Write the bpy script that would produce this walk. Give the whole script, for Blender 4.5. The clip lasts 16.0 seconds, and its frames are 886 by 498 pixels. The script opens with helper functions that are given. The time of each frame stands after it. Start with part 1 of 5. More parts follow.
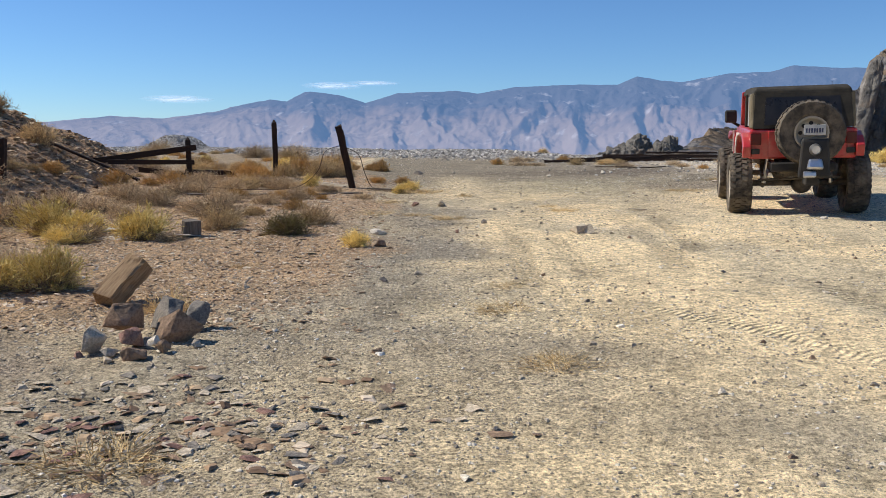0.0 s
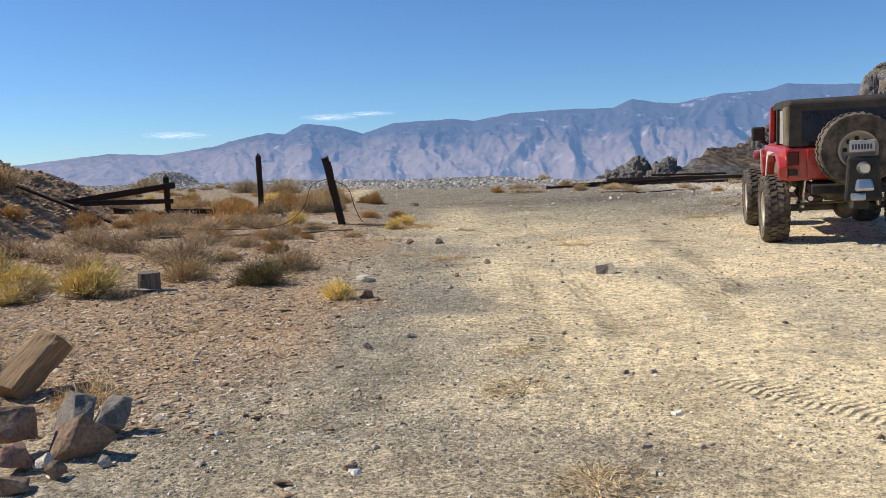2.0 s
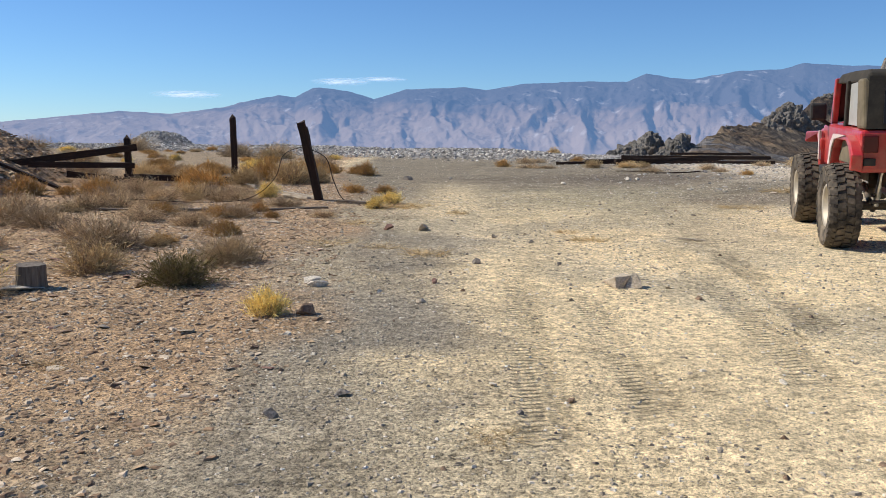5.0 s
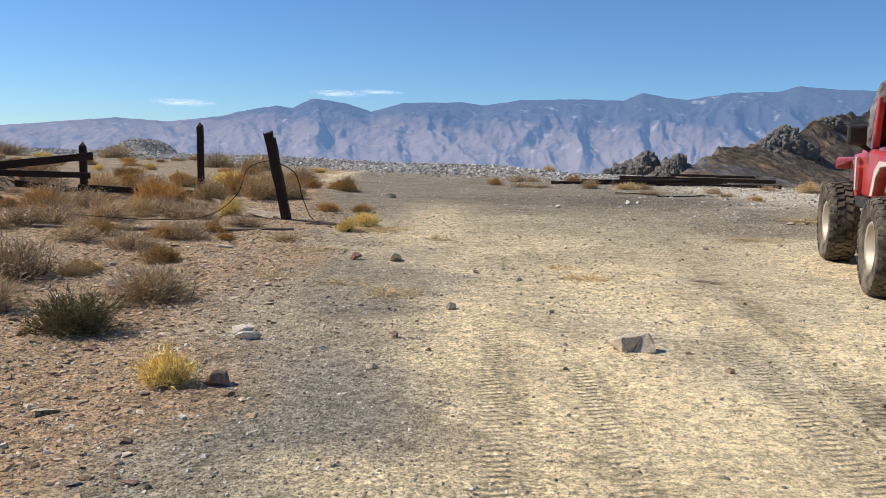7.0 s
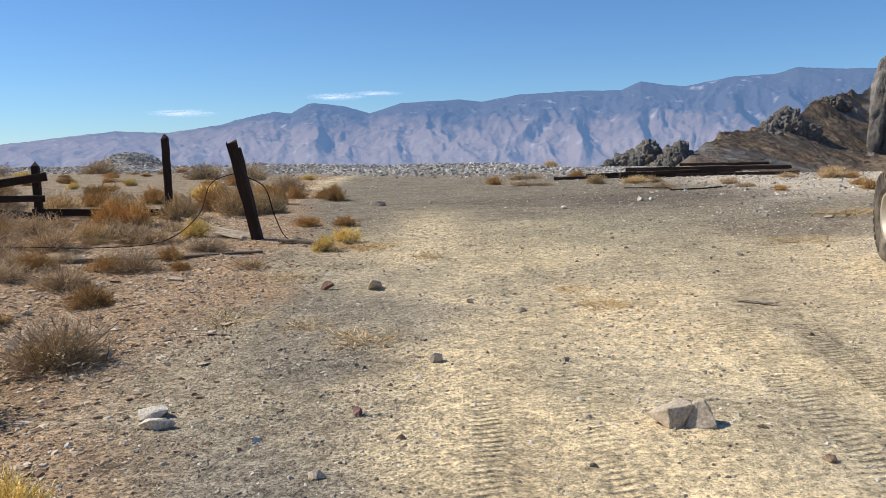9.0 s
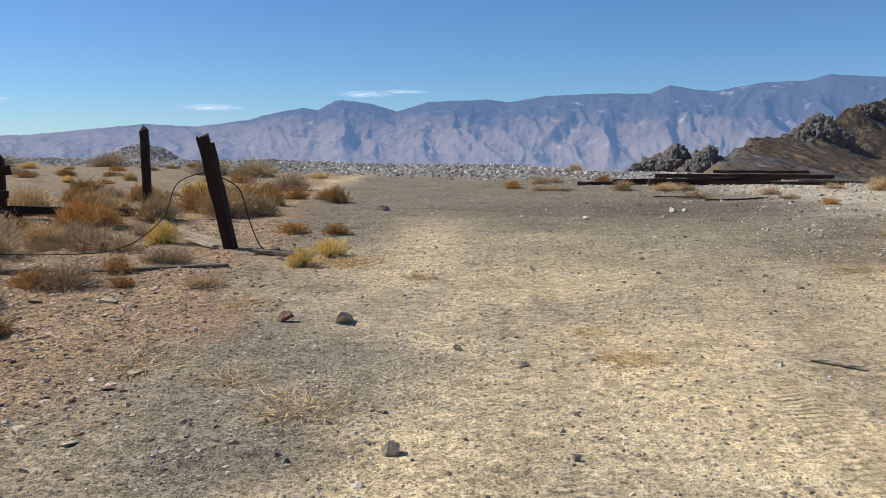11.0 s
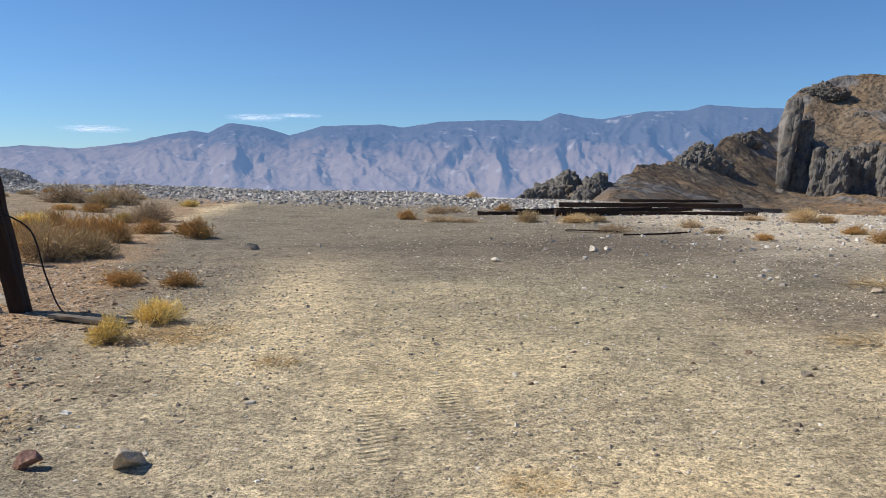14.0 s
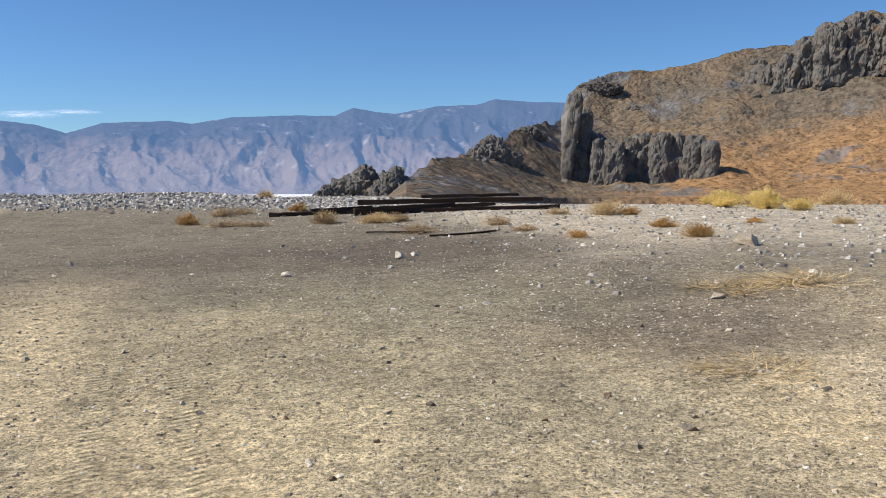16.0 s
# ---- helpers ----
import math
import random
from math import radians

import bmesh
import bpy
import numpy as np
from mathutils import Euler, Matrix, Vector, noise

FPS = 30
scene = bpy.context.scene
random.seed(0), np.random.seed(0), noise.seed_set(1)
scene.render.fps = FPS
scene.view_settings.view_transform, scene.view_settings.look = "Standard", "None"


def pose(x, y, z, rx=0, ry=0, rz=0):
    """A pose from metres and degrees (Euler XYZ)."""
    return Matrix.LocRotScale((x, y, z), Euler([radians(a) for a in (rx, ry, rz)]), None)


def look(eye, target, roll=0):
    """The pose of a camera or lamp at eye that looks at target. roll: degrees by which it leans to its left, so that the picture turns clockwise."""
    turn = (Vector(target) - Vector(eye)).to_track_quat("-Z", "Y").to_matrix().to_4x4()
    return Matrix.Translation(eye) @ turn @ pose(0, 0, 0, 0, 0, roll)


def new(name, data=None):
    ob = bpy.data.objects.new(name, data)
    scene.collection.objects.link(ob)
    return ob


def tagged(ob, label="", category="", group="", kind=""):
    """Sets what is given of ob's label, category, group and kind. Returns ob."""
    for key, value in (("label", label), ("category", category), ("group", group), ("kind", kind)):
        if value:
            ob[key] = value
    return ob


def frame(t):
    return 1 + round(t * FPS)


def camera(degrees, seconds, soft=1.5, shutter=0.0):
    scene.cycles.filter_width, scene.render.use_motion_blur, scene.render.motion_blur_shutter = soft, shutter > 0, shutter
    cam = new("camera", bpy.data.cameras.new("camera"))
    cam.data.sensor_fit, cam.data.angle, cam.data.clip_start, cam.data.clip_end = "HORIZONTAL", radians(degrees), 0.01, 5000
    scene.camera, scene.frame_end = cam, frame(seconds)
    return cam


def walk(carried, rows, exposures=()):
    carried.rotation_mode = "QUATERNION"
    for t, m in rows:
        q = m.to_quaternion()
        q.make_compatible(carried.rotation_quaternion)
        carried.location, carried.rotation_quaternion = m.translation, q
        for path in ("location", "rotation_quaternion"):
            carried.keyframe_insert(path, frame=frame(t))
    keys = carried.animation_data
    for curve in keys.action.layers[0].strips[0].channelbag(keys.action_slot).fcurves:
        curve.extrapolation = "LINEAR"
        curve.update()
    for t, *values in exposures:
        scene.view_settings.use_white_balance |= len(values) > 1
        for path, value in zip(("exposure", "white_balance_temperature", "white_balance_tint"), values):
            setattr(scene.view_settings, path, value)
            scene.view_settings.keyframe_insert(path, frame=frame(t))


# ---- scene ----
cam = camera(53.9, 16.0, soft=0.8)
METRES, EYE, TILT, LEAN, TURN = 13.9, 1.5, 0.0, 0.0, 0.0
ROWS = [
    (0.0, 0.0, 0.0, 0.0, 0.05, -7.01, -0.38),
    (0.5, 0.001, 0.0291, 0.0012, -0.19, -6.85, 0.15),
    (1.0, 0.0052, 0.0601, 0.0023, 1.86, -6.9, 0.51),
    (1.5, 0.0027, 0.0901, 0.0009, 0.86, -6.39, 0.59),
    (2.0, 0.0029, 0.1192, 0.0025, -0.09, -5.2, 1.36),
    (2.5, 0.0062, 0.1507, 0.0032, 2.95, -5.95, 1.1),
    (3.0, 0.008, 0.1814, 0.0026, 1.48, -6.84, 0.97),
    (3.5, 0.0142, 0.2094, 0.0037, -0.56, -6.62, 0.22),
    (6.0, 0.0305, 0.3586, 0.0077, 1.23, -7.59, -1.1),
    (6.5, 0.0352, 0.3884, 0.0088, 0.48, -6.65, -1.22),
    (7.0, 0.0399, 0.4176, 0.009, 0.35, -6.32, -2.01),
    (7.5, 0.0408, 0.4478, 0.0123, -0.78, -4.88, -1.72),
    (8.0, 0.0456, 0.4801, 0.012, 2.73, -4.99, -0.49),
    (8.5, 0.0489, 0.512, 0.0111, 4.09, -6.67, 0.58),
    (9.0, 0.0523, 0.543, 0.0135, 0.36, -6.44, 0.75),
    (11.5, 0.074, 0.703, 0.0149, 2.69, -6.48, -0.9),
    (12.0, 0.0732, 0.7332, 0.0155, 4.12, -6.24, 0.12),
    (12.5, 0.075, 0.7659, 0.0168, 3.14, -6.81, -0.09),
    (13.0, 0.0744, 0.7991, 0.0188, -1.33, -6.05, -0.01),
    (13.5, 0.0784, 0.8317, 0.019, -3.12, -5.31, 0.26),
    (14.0, 0.0808, 0.8641, 0.0178, -4.85, -4.77, -0.91),
    (14.5, 0.086, 0.8964, 0.0207, -10.19, -3.13, -1.07),
    (15.0, 0.0963, 0.9293, 0.021, -12.59, -3.12, -1.27),
    (15.5, 0.1008, 0.9601, 0.019, -14.95, -4.61, -0.99),
    (16.0, 0.1069, 0.9893, 0.0207, -18.11, -5.02, 0.3),
]
walk(cam, [(t, pose(0, 0, EYE, TILT, LEAN, TURN) @ pose(METRES * x, METRES * y, METRES * z, 90 + pitch, roll, yaw)) for t, x, y, z, yaw, pitch, roll in ROWS],
     [(0.0, 0.04), (3.0, 0.06), (7.0, 0.06), (9.0, 0.04), (11.5, -0.12), (13.0, -0.12), (14.5, 0.0), (16.0, 0.0)])

# ---- world, sun and exposure ----
SUN_AZ, SUN_EL = radians(-77), radians(43)
world = bpy.data.worlds.new("desert_sky")
scene.world = world
world.use_nodes = True
wn = world.node_tree
sky = wn.nodes.new("ShaderNodeTexSky")
sky.sky_type, sky.sun_disc = "NISHITA", False
sky.sun_elevation, sky.sun_rotation = SUN_EL, SUN_AZ
sky.altitude, sky.air_density, sky.dust_density, sky.ozone_density = 1500, 1.0, 0.0, 6.0
wn.nodes["Background"].inputs["Strength"].default_value = 0.1
clear = wn.nodes.new("ShaderNodeMix")
clear.data_type, clear.blend_type = "RGBA", "MULTIPLY"
clear.inputs[0].default_value, clear.inputs[7].default_value = 1.0, (0.76, 0.96, 1.14, 1)
wn.links.new(sky.outputs[0], clear.inputs[6])
wn.links.new(clear.outputs[2], wn.nodes["Background"].inputs["Color"])
sun = new("sun", bpy.data.lights.new("sun", "SUN"))
sun.data.energy, sun.data.angle, sun.data.color = 5.0, radians(0.53), (1.0, 0.94, 0.85)
sun_way = Vector((math.sin(SUN_AZ) * math.cos(SUN_EL), math.cos(SUN_AZ) * math.cos(SUN_EL), math.sin(SUN_EL)))
sun.matrix_world = look(sun_way * 50, (0, 0, 0))


# ---- materials ----
class Mat:
    """A small builder of node materials."""

    def __init__(self, name, rough=0.85, metal=0.0, spec=0.3):
        self.m = bpy.data.materials.new(name)
        self.m.use_nodes = True
        self.t = self.m.node_tree
        self.b = self.t.nodes["Principled BSDF"]
        self.b.inputs["Roughness"].default_value = rough
        self.b.inputs["Metallic"].default_value = metal
        self.b.inputs["Specular IOR Level"].default_value = spec
        self.coord = self.t.nodes.new("ShaderNodeTexCoord").outputs["Object"]

    def node(self, kind, **inputs):
        n = self.t.nodes.new(kind)
        for k, v in inputs.items():
            self.put(n.inputs[k.replace("_", " ")], v)
        return n

    def put(self, socket, v):
        if hasattr(v, "is_output"):
            self.t.links.new(v, socket)
        else:
            socket.default_value = v

    def noise(self, scale, detail=5.0, rough=0.6, vec=None, stretch=None):
        v = vec or self.coord
        if stretch:
            mp = self.node("ShaderNodeMapping", Scale=stretch)
            self.put(mp.inputs["Vector"], v)
            v = mp.outputs[0]
        n = self.node("ShaderNodeTexNoise", Scale=scale, Detail=detail, Roughness=rough)
        self.put(n.inputs["Vector"], v)
        return n.outputs["Fac"]

    def voronoi(self, scale, out="Distance", rand=1.0):
        n = self.node("ShaderNodeTexVoronoi", Scale=scale, Randomness=rand)
        self.put(n.inputs["Vector"], self.coord)
        return n.outputs[out]

    def ramp(self, fac, stops):
        n = self.t.nodes.new("ShaderNodeValToRGB")
        self.put(n.inputs[0], fac)
        e = n.color_ramp.elements
        while len(e) < len(stops):
            e.new(0.5)
        for el, (p, c) in zip(e, stops):
            el.position = p
            el.color = (*c, 1) if isinstance(c, tuple) else (c, c, c, 1)
        return n.outputs[0]

    def mix(self, fac, a, b, kind="MIX"):
        n = self.t.nodes.new("ShaderNodeMix")
        n.data_type, n.blend_type = "RGBA", kind
        self.put(n.inputs[0], fac)
        for s, v in ((n.inputs[6], a), (n.inputs[7], b)):
            self.put(s, (*v, 1) if isinstance(v, tuple) and len(v) == 3 else v)
        return n.outputs[2]

    def math(self, op, a, b=0.0, c=0.0):
        n = self.t.nodes.new("ShaderNodeMath")
        n.operation = op
        for s, v in zip(n.inputs, (a, b, c)):
            self.put(s, v)
        return n.outputs[0]

    def attr(self, name, out="Fac"):
        n = self.t.nodes.new("ShaderNodeAttribute")
        n.attribute_name = name
        return n.outputs[out]

    def random(self):
        return self.t.nodes.new("ShaderNodeObjectInfo").outputs["Random"]

    def island(self):
        return self.t.nodes.new("ShaderNodeNewGeometry").outputs["Random Per Island"]

    def color(self, c):
        self.put(self.b.inputs["Base Color"], (*c, 1) if isinstance(c, tuple) else c)
        return self

    def rough(self, v):
        self.put(self.b.inputs["Roughness"], v)
        return self

    def bump(self, height, strength=0.5, distance=0.01):
        n = self.node("ShaderNodeBump", Strength=strength, Distance=distance)
        if self.b.inputs["Normal"].is_linked:
            self.put(n.inputs["Normal"], self.b.inputs["Normal"].links[0].from_socket)
        self.put(n.inputs["Height"], height)
        self.put(self.b.inputs["Normal"], n.outputs[0])
        return self


# desert soil: tint of each zone from the mesh, grain, stains and painted gap shade on top
soil = Mat("desert_soil", 0.95, spec=0.15)
base = soil.attr("tint", "Color")
big = soil.noise(1.1, 6, 0.65)
mid = soil.noise(9, 8, 0.75)
coarse = soil.noise(24, 5, 0.7)
fine = soil.noise(70, 4, 0.75)
col = soil.mix(1.0, base, soil.ramp(big, [(0.28, 0.68), (0.5, 1.03), (0.72, 1.2)]), "MULTIPLY")
col = soil.mix(1.0, col, soil.ramp(mid, [(0.3, 0.45), (0.48, 1.0), (0.7, 1.42)]), "MULTIPLY")
col = soil.mix(1.0, col, soil.ramp(coarse, [(0.34, 0.5), (0.48, 1.02), (0.66, 1.4)]), "MULTIPLY")
col = soil.mix(1.0, col, soil.ramp(fine, [(0.33, 0.36), (0.45, 1.0), (0.64, 1.4)]), "MULTIPLY")
cob = soil.voronoi(15)
cobc = soil.ramp(soil.voronoi(15, "Color"), [(0.2, (0.17, 0.15, 0.125)), (0.5, (0.36, 0.3, 0.22)), (0.9, (0.74, 0.68, 0.56))])
cobm = soil.math("MULTIPLY", soil.ramp(cob, [(0.16, 1.0), (0.24, 0.0)]), soil.attr("chips"))
col = soil.mix(soil.math("MULTIPLY", cobm, 0.6), col, cobc)
patch = soil.ramp(soil.noise(2.6, 7, 0.72), [(0.53, 0.0), (0.64, 0.7)])
col = soil.mix(soil.math("MULTIPLY", patch, soil.attr("chips")), col, soil.mix(1.0, col, (0.55, 0.54, 0.53), "MULTIPLY"))
peb = soil.voronoi(38)
pebc = soil.voronoi(38, "Color")
chip = soil.ramp(peb, [(0.22, 1.0), (0.36, 0.0)])
chip = soil.math("MULTIPLY", chip, soil.attr("chips"))
chipc = soil.ramp(pebc, [(0.1, (0.15, 0.13, 0.11)), (0.4, (0.24, 0.2, 0.15)), (0.65, (0.34, 0.27, 0.19)), (0.95, (0.6, 0.55, 0.46))])
col = soil.mix(soil.math("MULTIPLY", chip, 0.8), col, chipc)
# dark ring around each chip: shade of the gap multiplied into the colour
col = soil.mix(soil.attr("chips"), col, soil.mix(1.0, col, soil.ramp(peb, [(0.3, 1.0), (0.4, 0.5), (0.52, 1.0)]), "MULTIPLY"))
soil.color(col)
u, v, w = soil.attr("track_u"), soil.attr("track_v"), soil.attr("track_w")
lug = soil.math("SINE", soil.math("ADD", soil.math("MULTIPLY", u, 95.0), soil.math("MULTIPLY", soil.math("ABSOLUTE", v), 26.0)))
rib = soil.math("SINE", soil.math("MULTIPLY", v, 75.0))
lug = soil.math("MULTIPLY", soil.math("ADD", lug, soil.math("MULTIPLY", rib, 0.15)), w)
soil.bump(mid, 0.6, 0.03).bump(fine, 0.8, 0.012).bump(coarse, 0.8, 0.018).bump(chip, 0.8, 0.014).bump(cobm, 0.7, 0.02).bump(lug, 1.0, 0.013)


def rock_mat(name, dark, lite, warm, scale=2.0, emit=None):
    m = Mat(name, 0.9, spec=0.25)
    a, b = m.noise(scale, 8, 0.68), m.noise(scale * 9, 5, 0.7)
    c = m.mix(m.ramp(a, [(0.32, 0.0), (0.66, 1.0)]), dark, lite)
    c = m.mix(m.ramp(m.noise(scale * 0.6, 4, 0.5), [(0.52, 0.0), (0.68, 0.75)]), c, warm)
    c = m.mix(1.0, c, m.ramp(b, [(0.3, 0.6), (0.7, 1.35)]), "MULTIPLY")
    m.color(c).bump(a, 0.7, 0.25 / scale).bump(b, 0.7, 0.05 / scale)
    return m.m


ROCK_DARK = rock_mat("dark_volcanic_rock", (0.075, 0.068, 0.06), (0.215, 0.195, 0.165), (0.2, 0.14, 0.09), 0.35)
ROCK_BROWN = rock_mat("brown_split_rock", (0.15, 0.1, 0.068), (0.36, 0.25, 0.165), (0.38, 0.22, 0.13), 5.0)
ROCK_TAN = rock_mat("tan_stone", (0.42, 0.34, 0.24), (0.68, 0.58, 0.44), (0.5, 0.36, 0.23), 7.0)
ROCK_GREY = rock_mat("grey_stone", (0.13, 0.117, 0.1), (0.33, 0.29, 0.24), (0.28, 0.21, 0.15), 9.0)
ROCK_WHITE = rock_mat("white_stone", (0.62, 0.54, 0.42), (0.82, 0.75, 0.62), (0.6, 0.5, 0.37), 9.0)
ROCK_RED = rock_mat("red_stone", (0.16, 0.085, 0.065), (0.34, 0.2, 0.16), (0.4, 0.24, 0.15), 7.0)

gravel = Mat("loose_gravel", 0.92, spec=0.2)
gravel.color(gravel.mix(1.0, gravel.ramp(gravel.island(), [(0.0, (0.16, 0.14, 0.115)), (0.2, (0.32, 0.27, 0.205)), (0.45, (0.45, 0.375, 0.275)), (0.7, (0.6, 0.51, 0.38)), (0.9, (0.74, 0.66, 0.52)), (1.0, (0.86, 0.8, 0.7))]),
                        gravel.ramp(gravel.noise(40), [(0.3, 0.7), (0.7, 1.2)]), "MULTIPLY"))
gravel.bump(gravel.noise(90), 0.5, 0.008)
rubble = Mat("berm_rubble", 0.92, spec=0.2)
rubble.color(rubble.mix(1.0, rubble.ramp(rubble.island(), [(0.0, (0.18, 0.16, 0.14)), (0.3, (0.33, 0.3, 0.26)), (0.7, (0.55, 0.5, 0.43)), (1.0, (0.82, 0.77, 0.68))]),
                        rubble.ramp(rubble.noise(20), [(0.3, 0.7), (0.7, 1.2)]), "MULTIPLY"))
shale = Mat("orange_shale", 0.92, spec=0.2)
shale.color(shale.mix(1.0, shale.ramp(shale.island(), [(0.0, (0.16, 0.105, 0.07)), (0.3, (0.34, 0.225, 0.135)), (0.7, (0.5, 0.36, 0.225)), (1.0, (0.72, 0.6, 0.45))]),
                      shale.ramp(shale.noise(30), [(0.3, 0.7), (0.7, 1.25)]), "MULTIPLY"))
shale.bump(shale.noise(60), 0.5, 0.008)
GRAVEL, RUBBLE, SHALE = gravel.m, rubble.m, shale.m
scree = Mat("brown_scree", 0.92, spec=0.2)
scree.color(scree.mix(1.0, scree.ramp(scree.island(), [(0.0, (0.13, 0.075, 0.04)), (0.35, (0.3, 0.185, 0.1)), (0.7, (0.48, 0.31, 0.17)), (1.0, (0.78, 0.6, 0.4))]),
                      scree.ramp(scree.noise(12), [(0.3, 0.7), (0.7, 1.25)]), "MULTIPLY"))
SCREE = scree.m

wood = Mat("weathered_dark_wood", 0.85, spec=0.25)
g = wood.noise(6, 8, 0.7, stretch=(6, 6, 0.5))
g2 = wood.noise(30, 5, 0.7, stretch=(5, 5, 0.3))
wood.color(wood.mix(wood.ramp(g2, [(0.3, 0.0), (0.7, 1.0)]), wood.ramp(g, [(0.3, (0.022, 0.014, 0.01)), (0.55, (0.06, 0.036, 0.024)), (0.8, (0.12, 0.075, 0.048))]), (0.035, 0.022, 0.016)))
wood.bump(g, 0.7, 0.02).bump(g2, 0.9, 0.012)
WOOD = wood.m
pale = Mat("bleached_wood", 0.85, spec=0.25)
g = pale.noise(6, 8, 0.7, stretch=(6, 6, 0.5))
pale.color(pale.ramp(g, [(0.25, (0.14, 0.105, 0.075)), (0.5, (0.4, 0.34, 0.26)), (0.8, (0.6, 0.54, 0.44))])).bump(g, 0.8, 0.012)
PALE = pale.m
grey = Mat("grey_lying_board", 0.85, spec=0.25)
g = grey.noise(6, 8, 0.7, stretch=(6, 6, 0.5))
grey.color(grey.ramp(g, [(0.25, (0.05, 0.04, 0.03)), (0.5, (0.17, 0.14, 0.11)), (0.8, (0.3, 0.26, 0.2))])).bump(g, 0.8, 0.012)
GREY_WOOD = grey.m


def plant_mat(name, low, high):
    m = Mat(name, 0.8, spec=0.2)
    c = m.ramp(m.island(), [(0.0, low), (1.0, high)])
    c = m.mix(1.0, c, m.ramp(m.random(), [(0.0, 0.75), (1.0, 1.25)]), "MULTIPLY")
    m.color(c)
    return m.m


TWIG = plant_mat("dry_twig", (0.18, 0.12, 0.07), (0.42, 0.31, 0.2))
STRAW = plant_mat("yellow_brush", (0.62, 0.44, 0.12), (0.92, 0.74, 0.3))
RUST = plant_mat("orange_brush", (0.42, 0.23, 0.07), (0.68, 0.43, 0.16))
SAGE = plant_mat("grey_sage", (0.46, 0.335, 0.19), (0.74, 0.56, 0.34))
DARK_GREEN = plant_mat("dark_creosote", (0.075, 0.06, 0.022), (0.24, 0.19, 0.07))
TAN_GRASS = plant_mat("dead_tan_grass", (0.45, 0.32, 0.15), (0.75, 0.56, 0.3))


def plain(name, c, rough=0.6, metal=0.0, spec=0.4, dust=0.0):
    m = Mat(name, rough, metal, spec)
    n = m.noise(6, 6, 0.65)
    cc = m.mix(1.0, c, m.ramp(n, [(0.3, 0.82), (0.7, 1.15)]), "MULTIPLY")
    if dust:
        cc = m.mix(m.ramp(m.noise(3.5, 6, 0.7), [(0.4, 0.0), (0.75, dust)]), cc, (0.42, 0.34, 0.24))
        m.rough(m.ramp(n, [(0.3, rough), (0.8, min(1.0, rough + 0.25))]))
    m.color(cc)
    return m


# ---- small tools for meshes ----
def lattice(i, j, seed):
    h = np.sin(i * 127.1 + j * 311.7 + seed * 74.7) * 43758.5453
    return h - np.floor(h)


def vnoise(x, y, seed=0):
    i, j = np.floor(x), np.floor(y)
    f, h = x - i, y - j
    f, h = f * f * (3 - 2 * f), h * h * (3 - 2 * h)
    return (lattice(i, j, seed) * (1 - f) + lattice(i + 1, j, seed) * f) * (1 - h) + (lattice(i, j + 1, seed) * (1 - f) + lattice(i + 1, j + 1, seed) * f) * h


def fbm(x, y, seed=0, octaves=5, gain=0.5, ridged=False):
    s, a, tot = 0.0, 1.0, 0.0
    for k in range(octaves):
        n = vnoise(x, y, seed + k)
        s = s + a * ((1 - np.abs(2 * n - 1)) if ridged else n)
        tot += a
        x, y, a = x * 2.03 + 11.3, y * 2.03 - 7.9, a * gain
    return s / tot


def step(a, b, x):
    k = np.clip((x - a) / (b - a), 0, 1)
    return k * k * (3 - 2 * k)


def grid_mesh(name, pts, material, smooth=True):
    """A mesh from an array of rows x columns of places."""
    n, m = pts.shape[:2]
    me = bpy.data.meshes.new(name)
    k = np.arange(n * m).reshape(n, m)
    q = np.stack([k[:-1, :-1], k[:-1, 1:], k[1:, 1:], k[1:, :-1]], -1).reshape(-1)
    me.vertices.add(n * m)
    me.vertices.foreach_set("co", pts.astype(np.float32).reshape(-1))
    me.loops.add(len(q))
    me.loops.foreach_set("vertex_index", q.astype(np.int32))
    me.polygons.add(len(q) // 4)
    me.polygons.foreach_set("loop_start", np.arange(0, len(q), 4, dtype=np.int32))
    me.polygons.foreach_set("loop_total", np.full(len(q) // 4, 4, dtype=np.int32))
    me.update(calc_edges=True)
    me.polygons.foreach_set("use_smooth", np.full(len(q) // 4, smooth, dtype=bool))
    me.materials.append(material)
    return me


def tri_mesh(name, verts, tris, material, smooth=False):
    me = bpy.data.meshes.new(name)
    me.vertices.add(len(verts))
    me.vertices.foreach_set("co", verts.astype(np.float32).reshape(-1))
    me.loops.add(tris.size)
    me.loops.foreach_set("vertex_index", tris.astype(np.int32).reshape(-1))
    me.polygons.add(len(tris))
    me.polygons.foreach_set("loop_start", np.arange(0, tris.size, 3, dtype=np.int32))
    me.polygons.foreach_set("loop_total", np.full(len(tris), 3, dtype=np.int32))
    me.update(calc_edges=True)
    me.polygons.foreach_set("use_smooth", np.full(len(tris), smooth, dtype=bool))
    me.materials.append(material)
    return me


def floats(me, name, values):
    me.attributes.new(name, "FLOAT", "POINT").data.foreach_set("value", np.ascontiguousarray(values, dtype=np.float32).reshape(-1))


def place(name, me, m=None, parent=None, label=""):
    ob = new(name, me)
    if m is not None:
        ob.matrix_basis = m
    if parent:
        ob.parent = parent
    return tagged(ob, label)


def part(name, bm, material, parent, label="", m=None, smooth=False):
    me = bpy.data.meshes.new(name)
    bmesh.ops.recalc_face_normals(bm, faces=bm.faces)
    if smooth:
        for f in bm.faces:
            f.smooth = True
    bm.to_mesh(me)
    bm.free()
    me.materials.append(material)
    return place(name, me, m, parent, label)


# ---- lie of the land ----
def toe(y):
    return -6.7 - 0.16 * (y - 13.0)


